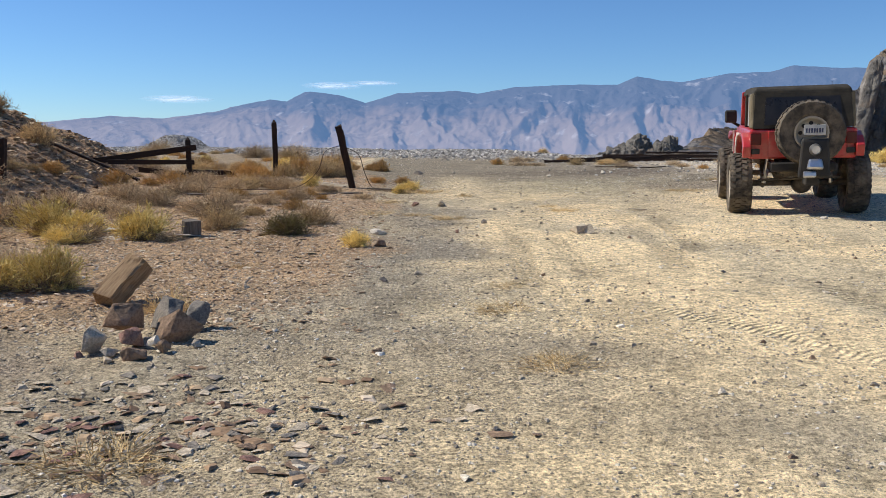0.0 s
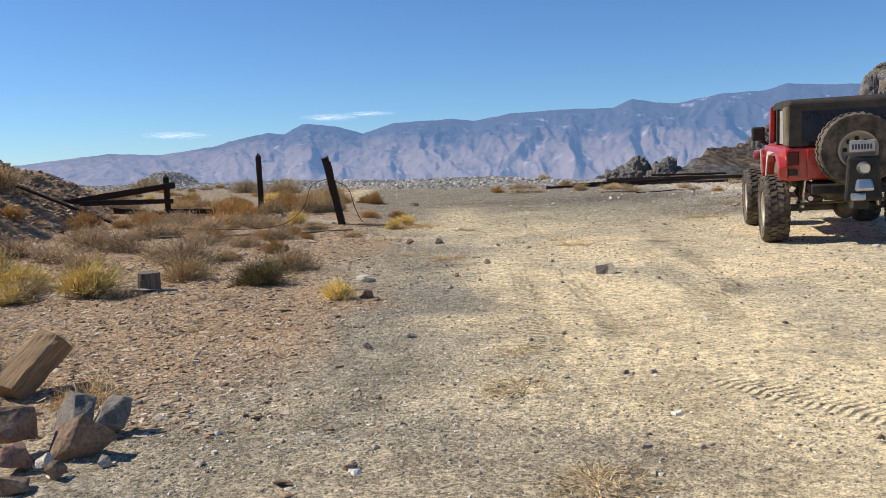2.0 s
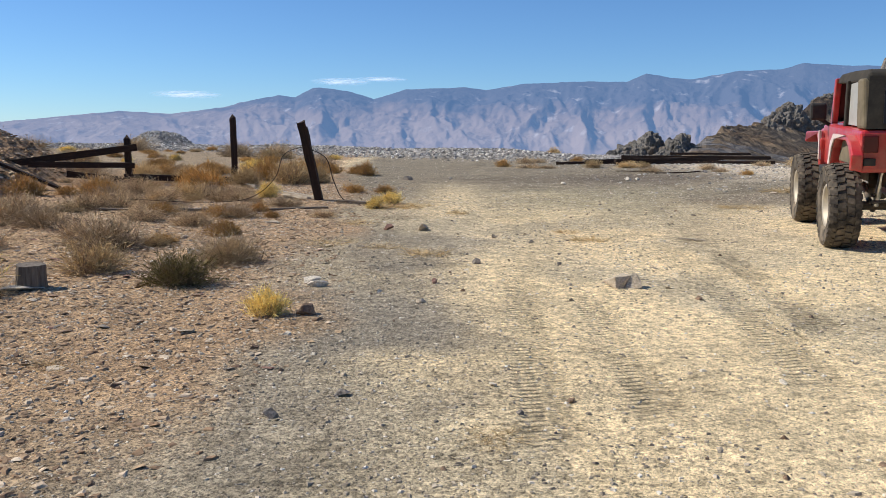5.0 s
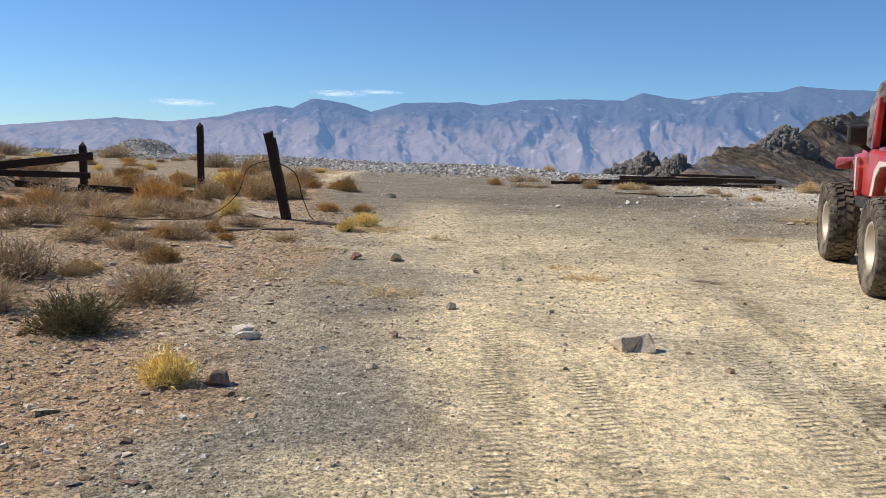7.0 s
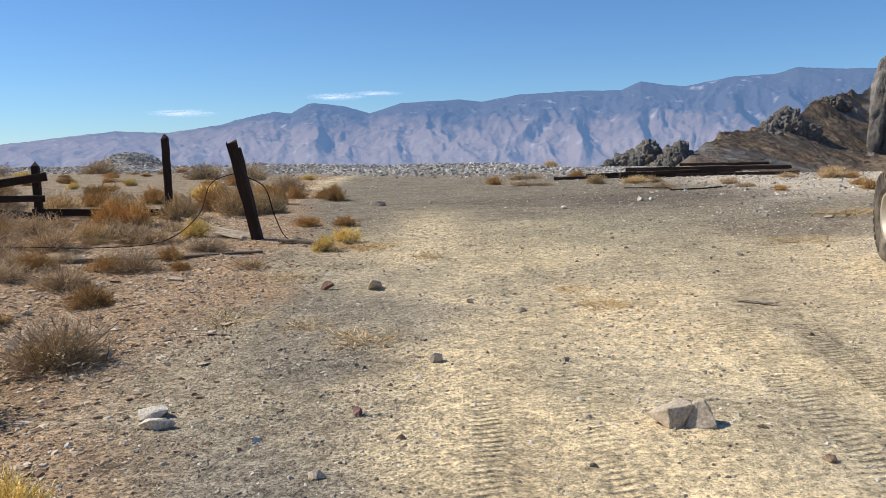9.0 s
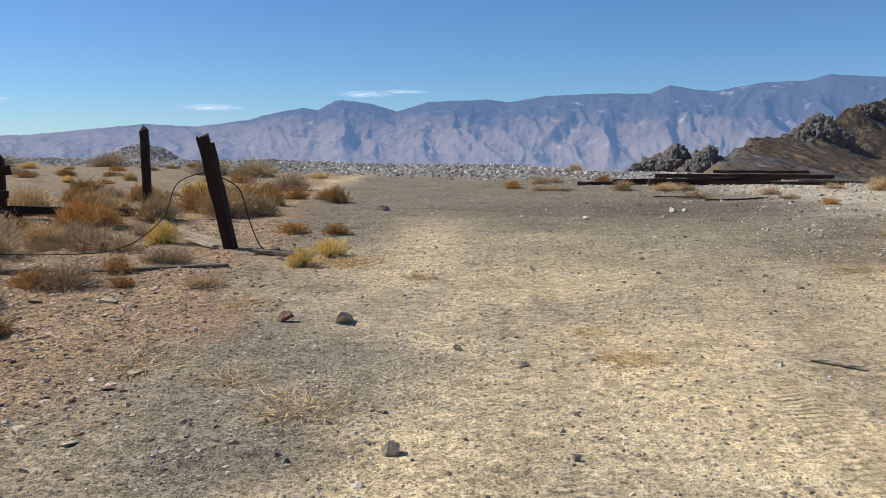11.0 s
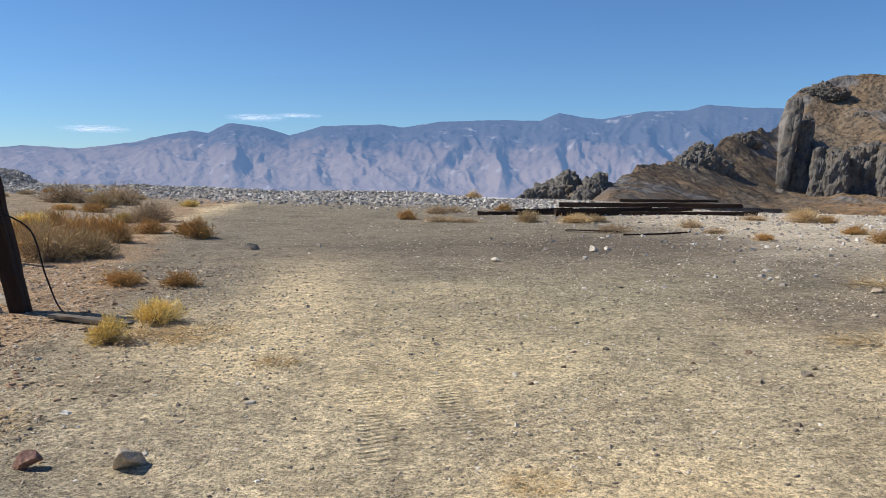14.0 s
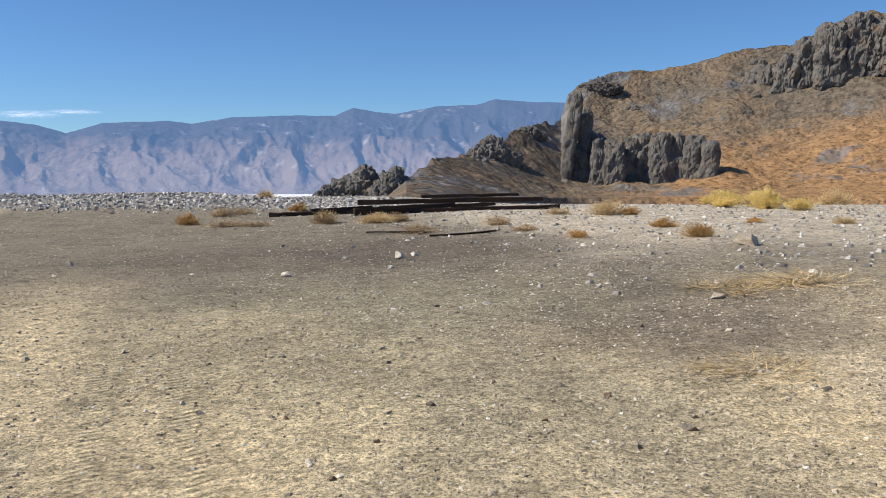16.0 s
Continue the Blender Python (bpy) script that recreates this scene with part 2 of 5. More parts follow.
TRACKS = [  # wheel tracks as (x0, y0, x1, y1, bend, width)
    (0.86, 7.8, 1.05, 13.0, -0.03, 0.32),
    (1.46, 8.2, 1.52, 13.4, 0.04, 0.3),
    (2.5, 8.6, 2.92, 14.8, 0.04, 0.34),
    (3.0, 9.7, 3.5, 14.6, 0.0, 0.32),
    (3.6, 5.6, 3.42, 9.6, 0.1, 0.34),
    (3.2, 5.0, 1.7, 7.4, 0.1, 0.32),
    (1.25, 16.0, 1.12, 20.5, 0.0, 0.32),
    (1.72, 16.4, 1.64, 20.5, 0.0, 0.32),
]


def tracks(x, y):
    """Along, across and weight of the wheel track at a place."""
    u, v, w, near = np.zeros_like(x), np.zeros_like(x), np.zeros_like(x), np.full_like(x, 1e9)
    for x0, y0, x1, y1, bend, wide in TRACKS:
        d = np.array((x1 - x0, y1 - y0))
        length = np.hypot(*d)
        d = d / length
        a = (x - x0) * d[0] + (y - y0) * d[1]
        s = a / length
        c = (x - x0) * d[1] - (y - y0) * d[0] - bend * 4 * np.clip(s, 0, 1) * (1 - np.clip(s, 0, 1))
        k = (1 - step(wide * 0.36, wide * 0.56, np.abs(c))) * step(0, 0.12, s) * (1 - step(0.85, 1, s))
        k = k * (0.45 + 0.55 * step(0.38, 0.6, fbm(x * 1.3 + x0, y * 1.1, 31, 2)))
        score = np.abs(c) + length * np.abs(s - np.clip(s, 0, 1)) - 1000 * k
        best = score < near
        near = np.where(best, score, near)
        u, v, w = np.where(best, a, u), np.where(best, c, v), np.maximum(w, k)
    return u, v, w


def land(x, y):
    """Height of the ground at a place."""
    x, y = np.asarray(x, dtype=float), np.asarray(y, dtype=float)
    xc, yc = np.clip(x, -9, 9), np.clip(y, -12, 24)
    z = -0.107 + 0.02717 * yc - 0.00008 * yc * yc + 0.009 * np.clip(y - 24, 0, 26) + (0.0148 * xc + 0.00218 * xc * xc) * (1 - 0.6 * step(26, 42, y))
    # rubble berm along the lip of the flat
    lip = 50 - 0.55 * np.clip(x, -30, 16)
    berm = 0.34 * np.exp(-((y - lip + 3) / 2.6) ** 2) * (1 - step(3, 8, x)) * step(-40, -12, x) * (0.65 + 0.7 * fbm(x * 0.35, y * 0.35, 5, 3))
    z = z + berm
    # tailings heap
    r = np.hypot(x + 17.5, (y - 58) * 0.6)
    z = z + 0.75 * (1 - step(0.7, 2.6, r + 0.4 * vnoise(x, y, 9)))
    # fall to the valley behind the lip
    z = z - 0.042 * np.clip(np.hypot(x - 1.5, y - 13.75) - 27, 0, 70) * step(10, 15, x)
    fall = np.clip(y - lip - 4 - 45 * step(11, 15, x) - 14 * step(-9, -16, x), 0, None)
    z = z - 67.5 * (1 - np.exp(-(fall / 160) ** 1.3)) * 1.0
    # slope of loose shale
    d = toe(y) - x
    rise = 0.6 * np.clip(d, 0, None)
    cap = np.clip((27.6 - y) * 0.54, 0.0, 6.0)
    k = 0.35
    h = np.clip(0.5 + 0.5 * (cap - rise) / k, 0, 1)
    hill = np.where(d > -1, np.clip(cap * (1 - h) + rise * h - k * h * (1 - h), 0, None), 0) * step(-30, -22, x)
    hill = hill * (1 + 0.5 * (fbm(x * 0.5, y * 0.5, 77, 4) - 0.5)) + 0.25 * step(0.2, 1.0, hill) * (fbm(x * 1.6, y * 1.6, 78, 3) - 0.5)
    near = 1 - step(30, 80, np.hypot(x, y - 10))
    rough = 0.06 * (fbm(x * 0.45, y * 0.45, 3, 3) - 0.5) + 0.035 * (fbm(x * 2.6, y * 2.6, 13, 4) - 0.5) * (1 + 1.5 * step(-1.0, -3.5, x))
    u, v, w = tracks(x, y)
    rough = rough - 0.012 * w
    return z + hill + rough * near


def ground_at(x, y):
    return float(land(np.array([x]), np.array([y]))[0])


def axis(lo, hi, fine, reach):
    """Spacings: fine between lo and hi, growing outwards to reach."""
    mid = list(np.arange(lo, hi, fine))

    def out(start, sign):
        s, p, res = fine, start, []
        while abs(p) < reach:
            s = s * 1.03 if s < 0.3 else (s * 1.012 if abs(p) < 62 else s * 1.12)
            p += sign * s
            res.append(p)
        return res
    return np.array(out(lo, -1)[::-1] + mid + out(mid[-1], 1))


gx, gy = axis(-5.0, 6.0, 0.06, 4900), axis(1.5, 21.0, 0.06, 4900)
X, Y = np.meshgrid(gx, gy)
Z = land(X, Y)


def zones(x, y):
    """Soil tint and share of chips by plan."""
    n = fbm(x * 0.55, y * 0.55, 41, 4) - 0.5
    n2 = fbm(x * 0.22 + 5, y * 0.22, 43, 4) - 0.5
    tan, greyc = np.array((0.69, 0.545, 0.325)), np.array((0.25, 0.215, 0.158))
    red, white = np.array((0.43, 0.285, 0.16)), np.array((0.6, 0.505, 0.365))
    olive, darkc = np.array((0.44, 0.38, 0.23)), np.array((0.14, 0.11, 0.08))
    salt, plainc = np.array((0.72, 0.72, 0.72)), np.array((0.3, 0.27, 0.25))
    c = np.ones(x.shape + (3,)) * tan

    def lay(c, k, t):
        k = np.clip(k, 0, 1)[..., None]
        return c * (1 - k) + t * k
    c = lay(c, 0.75 * step(0.0, 0.14, fbm(x * 0.5 + 3, y * 0.25, 48, 4) - 0.5), np.array((0.5, 0.415, 0.27)))
    # grey gravel left of the road and over the far turning place
    g1 = step(1.3, -0.6, x + 4.5 * n + 0.06 * np.clip(y - 8, 0, 20)) * step(19.5, 15.5, y + 3 * n)
    c = lay(c, (0.78 + 1.3 * n2) * g1, greyc * 1.1)
    far = step(16.0, 22.0, y + 7 * n - 0.15 * np.abs(x)) * (1 - 0.85 * np.exp(-((x - 0.35 - 0.015 * (y - 20)) / (0.75 + n)) ** 2) * step(27, 21, y))
    c = lay(c, 0.94 * far * step(-3.6, -2.4, x + n), greyc * (0.9, 0.88, 0.84))
    c = lay(c, 0.6 * np.exp(-((x - 3.2) / 2.2) ** 2 - ((y - 20.3) / 3.2) ** 2), olive)
    c = lay(c, 0.85 * np.exp(-((x - 4.8 - n * 3) / 3.6) ** 2 - ((y - 26.2) / 2.2) ** 2), darkc)
    c = lay(c, 0.7 * np.exp(-((x - 5.6) / 1.8) ** 2 - ((y - 19.6 + 2 * n) / 1.3) ** 2), darkc * 1.35)
    c = lay(c, 0.6 * np.exp(-((x - 1.8 - n) / 0.9) ** 2 - ((y - 4.4) / 0.55) ** 2), greyc)
    # reddish soil under the scrub
    edge = -1.0 - 0.9 * step(8, 4, y) - 0.12 * np.clip(y - 16, 0, 20)
    r1 = step(0.35, -0.5, x - edge + 1.8 * n) * step(6.0, 8.2, y + 2 * n - 0.5 * (x + 3))
    c = lay(c, 0.95 * r1, red)
    c = lay(c, 0.7 * step(0.1, 0.2, n2) * r1, np.array((0.42, 0.29, 0.165)))
    c = lay(c, 0.85 * step(-2.1, -3.6, x + 2 * n) * step(6.5, 5.5, y), np.array((0.3, 0.22, 0.17)))
    c = lay(c, 0.9 * step(-6.4, -8.2, x + 3 * n) * step(30, 26, y), np.array((0.36, 0.225, 0.12)))
    c = lay(c, 0.8 * step(-4, -6, x) * step(25, 30, y), np.array((0.31, 0.245, 0.16)))
    # pale rubble towards the hill
    wz = step(5.5, 9.0, x + 4 * n + 0.06 * (y - 24)) * step(21.0, 27.0, y + 4 * n + 0.35 * (x - 8)) * step(50, 44, y)
    c = lay(c, 0.9 * wz, white)
    c = lay(c, 0.6 * np.exp(-((x - 6.0) / 0.7) ** 2 - ((y - 17.6) / 0.8) ** 2), white)
    b = step(42, 45, y + 0.5 * x + 2 * n) * step(10, 6, x)
    c = lay(c, 0.85 * b, np.array((0.33, 0.31, 0.275)))
    # valley floor and dry lake
    d = np.hypot(x, y)
    c = lay(c, step(150, 300, d), plainc)
    lake = step(1900, 2200, d + 400 * (fbm(x / 900, y / 300, 55, 3) - 0.5)) * step(3300, 3000, d) * step(-0.12, 0.1, x / (d + 1))
    c = lay(c, lake, salt)
    chips = 0.55 + 0.45 * r1 + 0.3 * g1 + 0.2 * far - 0.3 * step(0.8, 2.0, x) * step(17, 14, y)
    return c, np.clip(chips * step(200, 60, d), 0.08, 1)


tint, chips = zones(X, Y)
me = grid_mesh("ground", np.stack([X, Y, Z], -1), soil.m)
me.attributes.new("tint", "FLOAT_COLOR", "POINT").data.foreach_set("color", np.concatenate([tint, np.ones(X.shape + (1,))], -1).astype(np.float32).reshape(-1))
floats(me, "chips", chips)
for key, val in zip(("track_u", "track_v", "track_w"), tracks(X, Y)):
    floats(me, key, val)
ground = tagged(place("ground", me), "dusty tan desert ground with grey gravel and tyre tracks", "ground", kind="structure")

# ---- far mountains ----
SKYLINE = [(-60, 0.2), (-40, 0.35), (-30, 0.55), (-27.1, 0.67), (-25, 0.93), (-20.8, 1.43), (-17.7, 1.33), (-14.3, 1.83), (-13.6, 2.1), (-11.1, 2.6), (-10.1, 2.48), (-9, 3.1), (-8.5, 3.14), (-6.8, 2.95), (-5.1, 2.46), (-3, 3.1),
           (0.7, 3.27), (2.2, 3.12), (4.6, 3.52), (8.5, 3.7), (11.1, 3.67), (12.3, 4.18), (13.7, 3.93), (15, 3.8), (17.8, 4.28), (20.2, 4.34), (21.5, 4.7), (23.7, 4.5), (25.8, 4.44), (32, 4.0), (45, 3.4), (60, 3.0)]
az = np.radians(np.arange(-58, 58, 0.1))
rr = np.concatenate([np.linspace(2900, 4550, 130), np.linspace(4570, 4850, 6)])
A, R = np.meshgrid(az, rr)
crest = np.interp(np.degrees(A), *zip(*SKYLINE))
deg = np.degrees(A)
crest = crest + 0.07 * (fbm(deg * 2.6, deg * 0, 21, 4) - 0.5)
top = np.tan(np.radians(crest)) * 4550 + 1.6
s = np.clip((R - 3050) / 1500, 0, 1)
warp = 0.8 * (fbm(deg * 0.3, R / 500, 24, 3) - 0.5)
spur = fbm(deg * 0.3 + warp, R / 750 + deg * 0.1, 22, 4, 0.5, True)
gully = fbm(deg * 1.4 + warp * 2, R / 330, 27, 4, 0.55, True)
rise = s ** 1.2 + (spur - 0.5) * 0.42 * np.sin(np.pi * s ** 0.8) + (gully - 0.55) * 0.07 * np.sin(np.pi * s ** 1.2)
rise = np.minimum(rise, 0.985 * np.clip(s * 3.4, 0, 1) * (0.72 + 0.28 * s))
rise[s >= 1] = 1
H = -72 + (top + 72) * np.clip(rise, 0, 1)
H = np.where(R > 4555, H - (R - 4555) * 0.9, H)
far = Mat("mountain_haze_glow", 1.0, spec=0.0)
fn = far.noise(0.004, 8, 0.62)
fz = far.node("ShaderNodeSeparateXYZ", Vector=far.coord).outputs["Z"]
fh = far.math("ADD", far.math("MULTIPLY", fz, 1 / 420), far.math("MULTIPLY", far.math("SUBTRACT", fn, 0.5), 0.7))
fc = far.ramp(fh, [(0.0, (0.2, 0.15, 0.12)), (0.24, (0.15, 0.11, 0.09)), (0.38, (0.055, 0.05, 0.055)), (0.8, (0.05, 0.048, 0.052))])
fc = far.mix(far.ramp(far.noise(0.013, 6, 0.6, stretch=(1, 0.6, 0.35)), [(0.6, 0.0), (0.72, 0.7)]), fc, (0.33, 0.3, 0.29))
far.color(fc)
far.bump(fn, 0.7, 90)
# blue emission stands in for the aerial haze before the range
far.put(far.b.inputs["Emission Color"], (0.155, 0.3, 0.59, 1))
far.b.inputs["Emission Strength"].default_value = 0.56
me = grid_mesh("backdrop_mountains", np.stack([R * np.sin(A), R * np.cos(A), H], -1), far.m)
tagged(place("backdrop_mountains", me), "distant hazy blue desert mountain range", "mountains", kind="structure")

# ---- rocky hill beyond the flat ----
CX, CY = 1.5, 13.75
RIDGE = [(14.5, -1.6, 190), (15.7, -0.3, 205), (16.3, 0.03, 220), (17.4, 0.7, 245), (18.7, 0.8, 270), (19.8, 1.2, 295), (20.9, 1.75, 320), (22.4, 2.2, 352), (23.9, 2.75, 385), (25.8, 3.35, 425), (26.2, 4.7, 433), (27.4, 5.75, 445), (29, 5.95, 455), (32, 6.4, 465), (36, 7.1, 475), (39.6, 7.5, 485), (41.1, 8.3, 490), (43.2, 8.9, 495), (47, 9.0, 500), (60, 8.5, 500), (75, 6, 480)]
ha = np.arange(14.5, 74, 0.07)
hr = np.concatenate([np.linspace(0, 1, 230), np.linspace(1.02, 1.5, 14)])
HA, S = np.meshgrid(ha, hr)
el = np.interp(HA, [p[0] for p in RIDGE], [p[1] for p in RIDGE])
far_r = np.interp(HA, [p[0] for p in RIDGE], [p[2] for p in RIDGE])
near_r = far_r * (0.55 + 0.04 * vnoise(HA * 0.2, HA * 0, 61))
HR = near_r + (far_r - near_r) * S
e0 = -1.25
wob = fbm(HA * 0.5, S * 8, 62, 5) - 0.5
bow = np.interp(HA, [14, 19, 28, 32, 36, 45], [1.0, 1.15, 1.95, 1.8, 1.4, 1.25])
prof = e0 - 0.45 + (el - e0 + 0.45) * np.clip(S, 0, 1) ** bow
prof = prof - 1.2 * (1 - step(0, 0.05, S))
HXs, HYs = HR * np.sin(np.radians(HA)), HR * np.cos(np.radians(HA))
rag2 = fbm(HXs * 0.035, HYs * 0.035, 64, 4, 0.5, True) - 0.5
rag3 = fbm(HXs * 0.09, HYs * 0.09, 163, 5, 0.6) - 0.5
lump = step(0.0, 0.2, S) * (0.012 * rag3 + 0.01 * rag2)
HZ = 1.79 + HR * np.tan(np.radians(prof)) + HR * lump * (0.4 + 0.6 * step(15, 18, HA))
HZ = np.where(S > 1, HZ - (S - 1) * 260 * 0.4, HZ)
hillm = Mat("rocky_hillside", 0.95, spec=0.15)
hn, hf = hillm.noise(0.02, 7, 0.7), hillm.noise(0.3, 8, 0.8)
hc = hillm.mix(hillm.ramp(hn, [(0.4, 0.0), (0.58, 1.0)]), (0.235, 0.165, 0.1), (0.175, 0.14, 0.1))
hc = hillm.mix(hillm.attr("orange"), hc, (0.37, 0.215, 0.1))
hc = hillm.mix(1.0, hc, hillm.ramp(hf, [(0.34, 0.45), (0.5, 1.1), (0.7, 1.6)]), "MULTIPLY")
spots = hillm.ramp(hillm.voronoi(0.5), [(0.16, 0.7), (0.34, 0.0)])
hc = hillm.mix(spots, hc, (0.06, 0.05, 0.035))
rk = hillm.mix(hillm.ramp(hillm.noise(0.2, 8, 0.7), [(0.35, 0.0), (0.65, 1.0)]), (0.1, 0.1, 0.102), (0.3, 0.285, 0.265))
rk = hillm.mix(hillm.ramp(hillm.noise(0.12, 4, 0.5), [(0.56, 0.0), (0.7, 0.6)]), rk, (0.2, 0.15, 0.1))
hillm.color(hillm.mix(hillm.attr("rock"), hc, rk))
hillm.bump(hf, 0.9, 0.9).bump(hillm.noise(0.12, 6, 0.7), 0.5, 1.6).bump(hillm.voronoi(0.4), 0.6, 0.8)
me = grid_mesh("hillside", np.stack([CX + HXs, CY + HR * np.cos(np.radians(HA)), HZ], -1), hillm.m, False)
bare = np.clip(step(0.6, 0.72, fbm(HXs * 0.05, HYs * 0.05, 71, 5, 0.6) + 0.12 * ((HA < 26) & (S > 0.8))) * 0.8, 0, 1)
floats(me, "rock", bare)
floats(me, "orange", np.clip(step(29, 34, HA + 6 * wob) * step(0.62, 0.35, S + 0.25 * wob - 0.012 * (HA - 40)) + 0.2 * step(0.05, 0.2, wob), 0, 1))
tagged(place("hillside", me), "brown rocky hillside with dark cliff bands", "hill", kind="structure")

# ---- thin clouds low in the sky ----
cloud = Mat("thin_cloud", 1.0, spec=0.0)
ca_ = cloud.node("ShaderNodeTexGradient")
ca_.gradient_type = "SPHERICAL"
cloud.put(ca_.inputs["Vector"], cloud.node("ShaderNodeMapping", Vector=cloud.coord).outputs[0])
puff = cloud.math("MULTIPLY", ca_.outputs["Fac"], cloud.ramp(cloud.noise(2.2, 6, 0.65, stretch=(1, 1, 1.5)), [(0.36, 0.0), (0.66, 1.0)]))
cloud.put(cloud.b.inputs["Alpha"], cloud.math("MULTIPLY", puff, 1.5))
cloud.color((0.9, 0.9, 0.9))
# emission stands in for sunlight scattered by the cloud
cloud.put(cloud.b.inputs["Emission Color"], (0.8, 0.88, 1.0, 1))
cloud.b.inputs["Emission Strength"].default_value = 0.75
for bearing, elev, wide, tall in ((-16.8, 2.55, 190, 22), (-30.0, 2.75, 170, 24), (-4.6, 3.75, 150, 14), (-7.2, 3.55, 170, 22)):
    gm = grid_mesh("backdrop_cloud", np.stack(np.broadcast_arrays(np.linspace(-1, 1, 9)[None, :], np.zeros((9, 9)), np.linspace(-1, 1, 9)[:, None]), -1).astype(float), cloud.m)
    b_ = radians(bearing)
    ob = place("backdrop_cloud", gm, pose(4800 * math.sin(b_), 4800 * math.cos(b_), 4800 * math.tan(radians(elev)), 0, 0, -bearing) @ Matrix.Diagonal((wide, 1, tall, 1)))
    tagged(ob, "thin white cloud wisp low in the sky", "cloud", kind="structure")

# ---- builders ----
def beam(name, size, material, parent=None, m=None, label="", seed=0, point=0.0, rough=0.012, cuts=7):
    """A weathered timber along z, worn and slightly bent; point: height of a pointed top."""
    rng = random.Random(seed)
    w, d, h = size
    bm = bmesh.new()
    rows = []
    outline = [(-0.5, -0.42), (-0.42, -0.5), (0.42, -0.5), (0.5, -0.42), (0.5, 0.42), (0.42, 0.5), (-0.42, 0.5), (-0.5, 0.42)]
    bend = rng.uniform(-1, 1) * 0.01 * h
    for i in range(cuts + 1):
        z = h * i / cuts
        o = bend * math.sin(math.pi * i / cuts)
        rows.append([bm.verts.new((a * w + o + rng.uniform(-rough, rough) * 0.5, b * d + rng.uniform(-rough, rough) * 0.5, z + (rng.uniform(-rough, rough) * 2 if i == cuts else 0))) for a, b in outline])
    for r0, r1 in zip(rows, rows[1:]):
        for i in range(8):
            bm.faces.new((r0[i], r0[(i + 1) % 8], r1[(i + 1) % 8], r1[i]))
    bm.faces.new(rows[0][::-1])
    if point:
        tip = bm.verts.new((0, 0, h + point))
        for i in range(8):
            bm.faces.new((rows[-1][i], rows[-1][(i + 1) % 8], tip))
    else:
        bm.faces.new(rows[-1])
    return part(name, bm, material, parent, label, m)


def between(a, b, spin=0.0):
    """A pose with its origin at a and its z axis towards b."""
    a, b = Vector(a), Vector(b)
    return Matrix.Translation(a) @ (b - a).to_track_quat("Z", "Y").to_matrix().to_4x4() @ pose(0, 0, 0, 0, 0, spin)


def on(x, y, up=0.0):
    return Vector((x, y, ground_at(x, y) + up))


def tube(name, points, radius, material, parent=None, label="", sides=6):
    """A wire or pipe through a few points, smoothed."""
    pts = [Vector(p) for p in points]
    fine_pts = []
    for i in range(len(pts) - 1):
        p0, p1, p2, p3 = pts[max(i - 1, 0)], pts[i], pts[i + 1], pts[min(i + 2, len(pts) - 1)]
        for k in range(6):
            t = k / 6
            fine_pts.append(0.5 * ((2 * p1) + (p2 - p0) * t + (2 * p0 - 5 * p1 + 4 * p2 - p3) * t * t + (3 * p1 - p0 - 3 * p2 + p3) * t ** 3))
    fine_pts.append(pts[-1])
    bm = bmesh.new()
    rings = []
    for i, p in enumerate(fine_pts):
        d = (fine_pts[min(i + 1, len(fine_pts) - 1)] - fine_pts[max(i - 1, 0)]).normalized()
        q = d.to_track_quat("Z", "Y")
        rings.append([bm.verts.new(p + q @ Vector((radius * math.cos(2 * math.pi * k / sides), radius * math.sin(2 * math.pi * k / sides), 0))) for k in range(sides)])
    for r0, r1 in zip(rings, rings[1:]):
        for k in range(sides):
            bm.faces.new((r0[k], r0[(k + 1) % sides], r1[(k + 1) % sides], r1[k]))
    bm.faces.new(rings[0][::-1])
    bm.faces.new(rings[-1])
    return part(name, bm, material, parent, label, None, True)


def split_rock(name, size, material, seed, corners=11):
    """An angular broken stone: the hull of a few corners with chipped edges."""
    rng = random.Random(seed)
    bm = bmesh.new()
    for _ in range(corners):
        v = Vector((rng.uniform(-1, 1), rng.uniform(-1, 1), rng.uniform(-1, 1)))
        v = v / (0.35 * v.length + 0.65 * max(abs(v.x), abs(v.y), abs(v.z))) * rng.uniform(0.7, 1.05)
        slim = 0.86 - 0.32 * v.z
        bm.verts.new((v.x * slim * size[0] * 1.15, v.y * slim * size[1] * 1.15, v.z * size[2]))
    got = bmesh.ops.convex_hull(bm, input=bm.verts)
    bmesh.ops.delete(bm, geom=list({g_ for g_ in got["geom_interior"] + got["geom_unused"] if isinstance(g_, bmesh.types.BMVert)}), context="VERTS")
    bmesh.ops.dissolve_limit(bm, angle_limit=0.2, verts=bm.verts, edges=bm.edges)
    bmesh.ops.bevel(bm, geom=bm.edges[:], offset=0.05 * min(size), segments=1, affect="EDGES", clamp_overlap=True)
    bmesh.ops.triangulate(bm, faces=bm.faces)
    bmesh.ops.subdivide_edges(bm, edges=bm.edges[:], cuts=2, use_grid_fill=True)
    for vv in bm.verts:
        vv.co += vv.normal * 0.07 * min(size) * noise.fractal(vv.co * (1.6 / max(size)) + Vector((seed, 0, 0)), 0.7, 2.1, 4)
    me = bpy.data.meshes.new(name)
    bm.to_mesh(me)
    bm.free()
    me.materials.append(material)
    return me


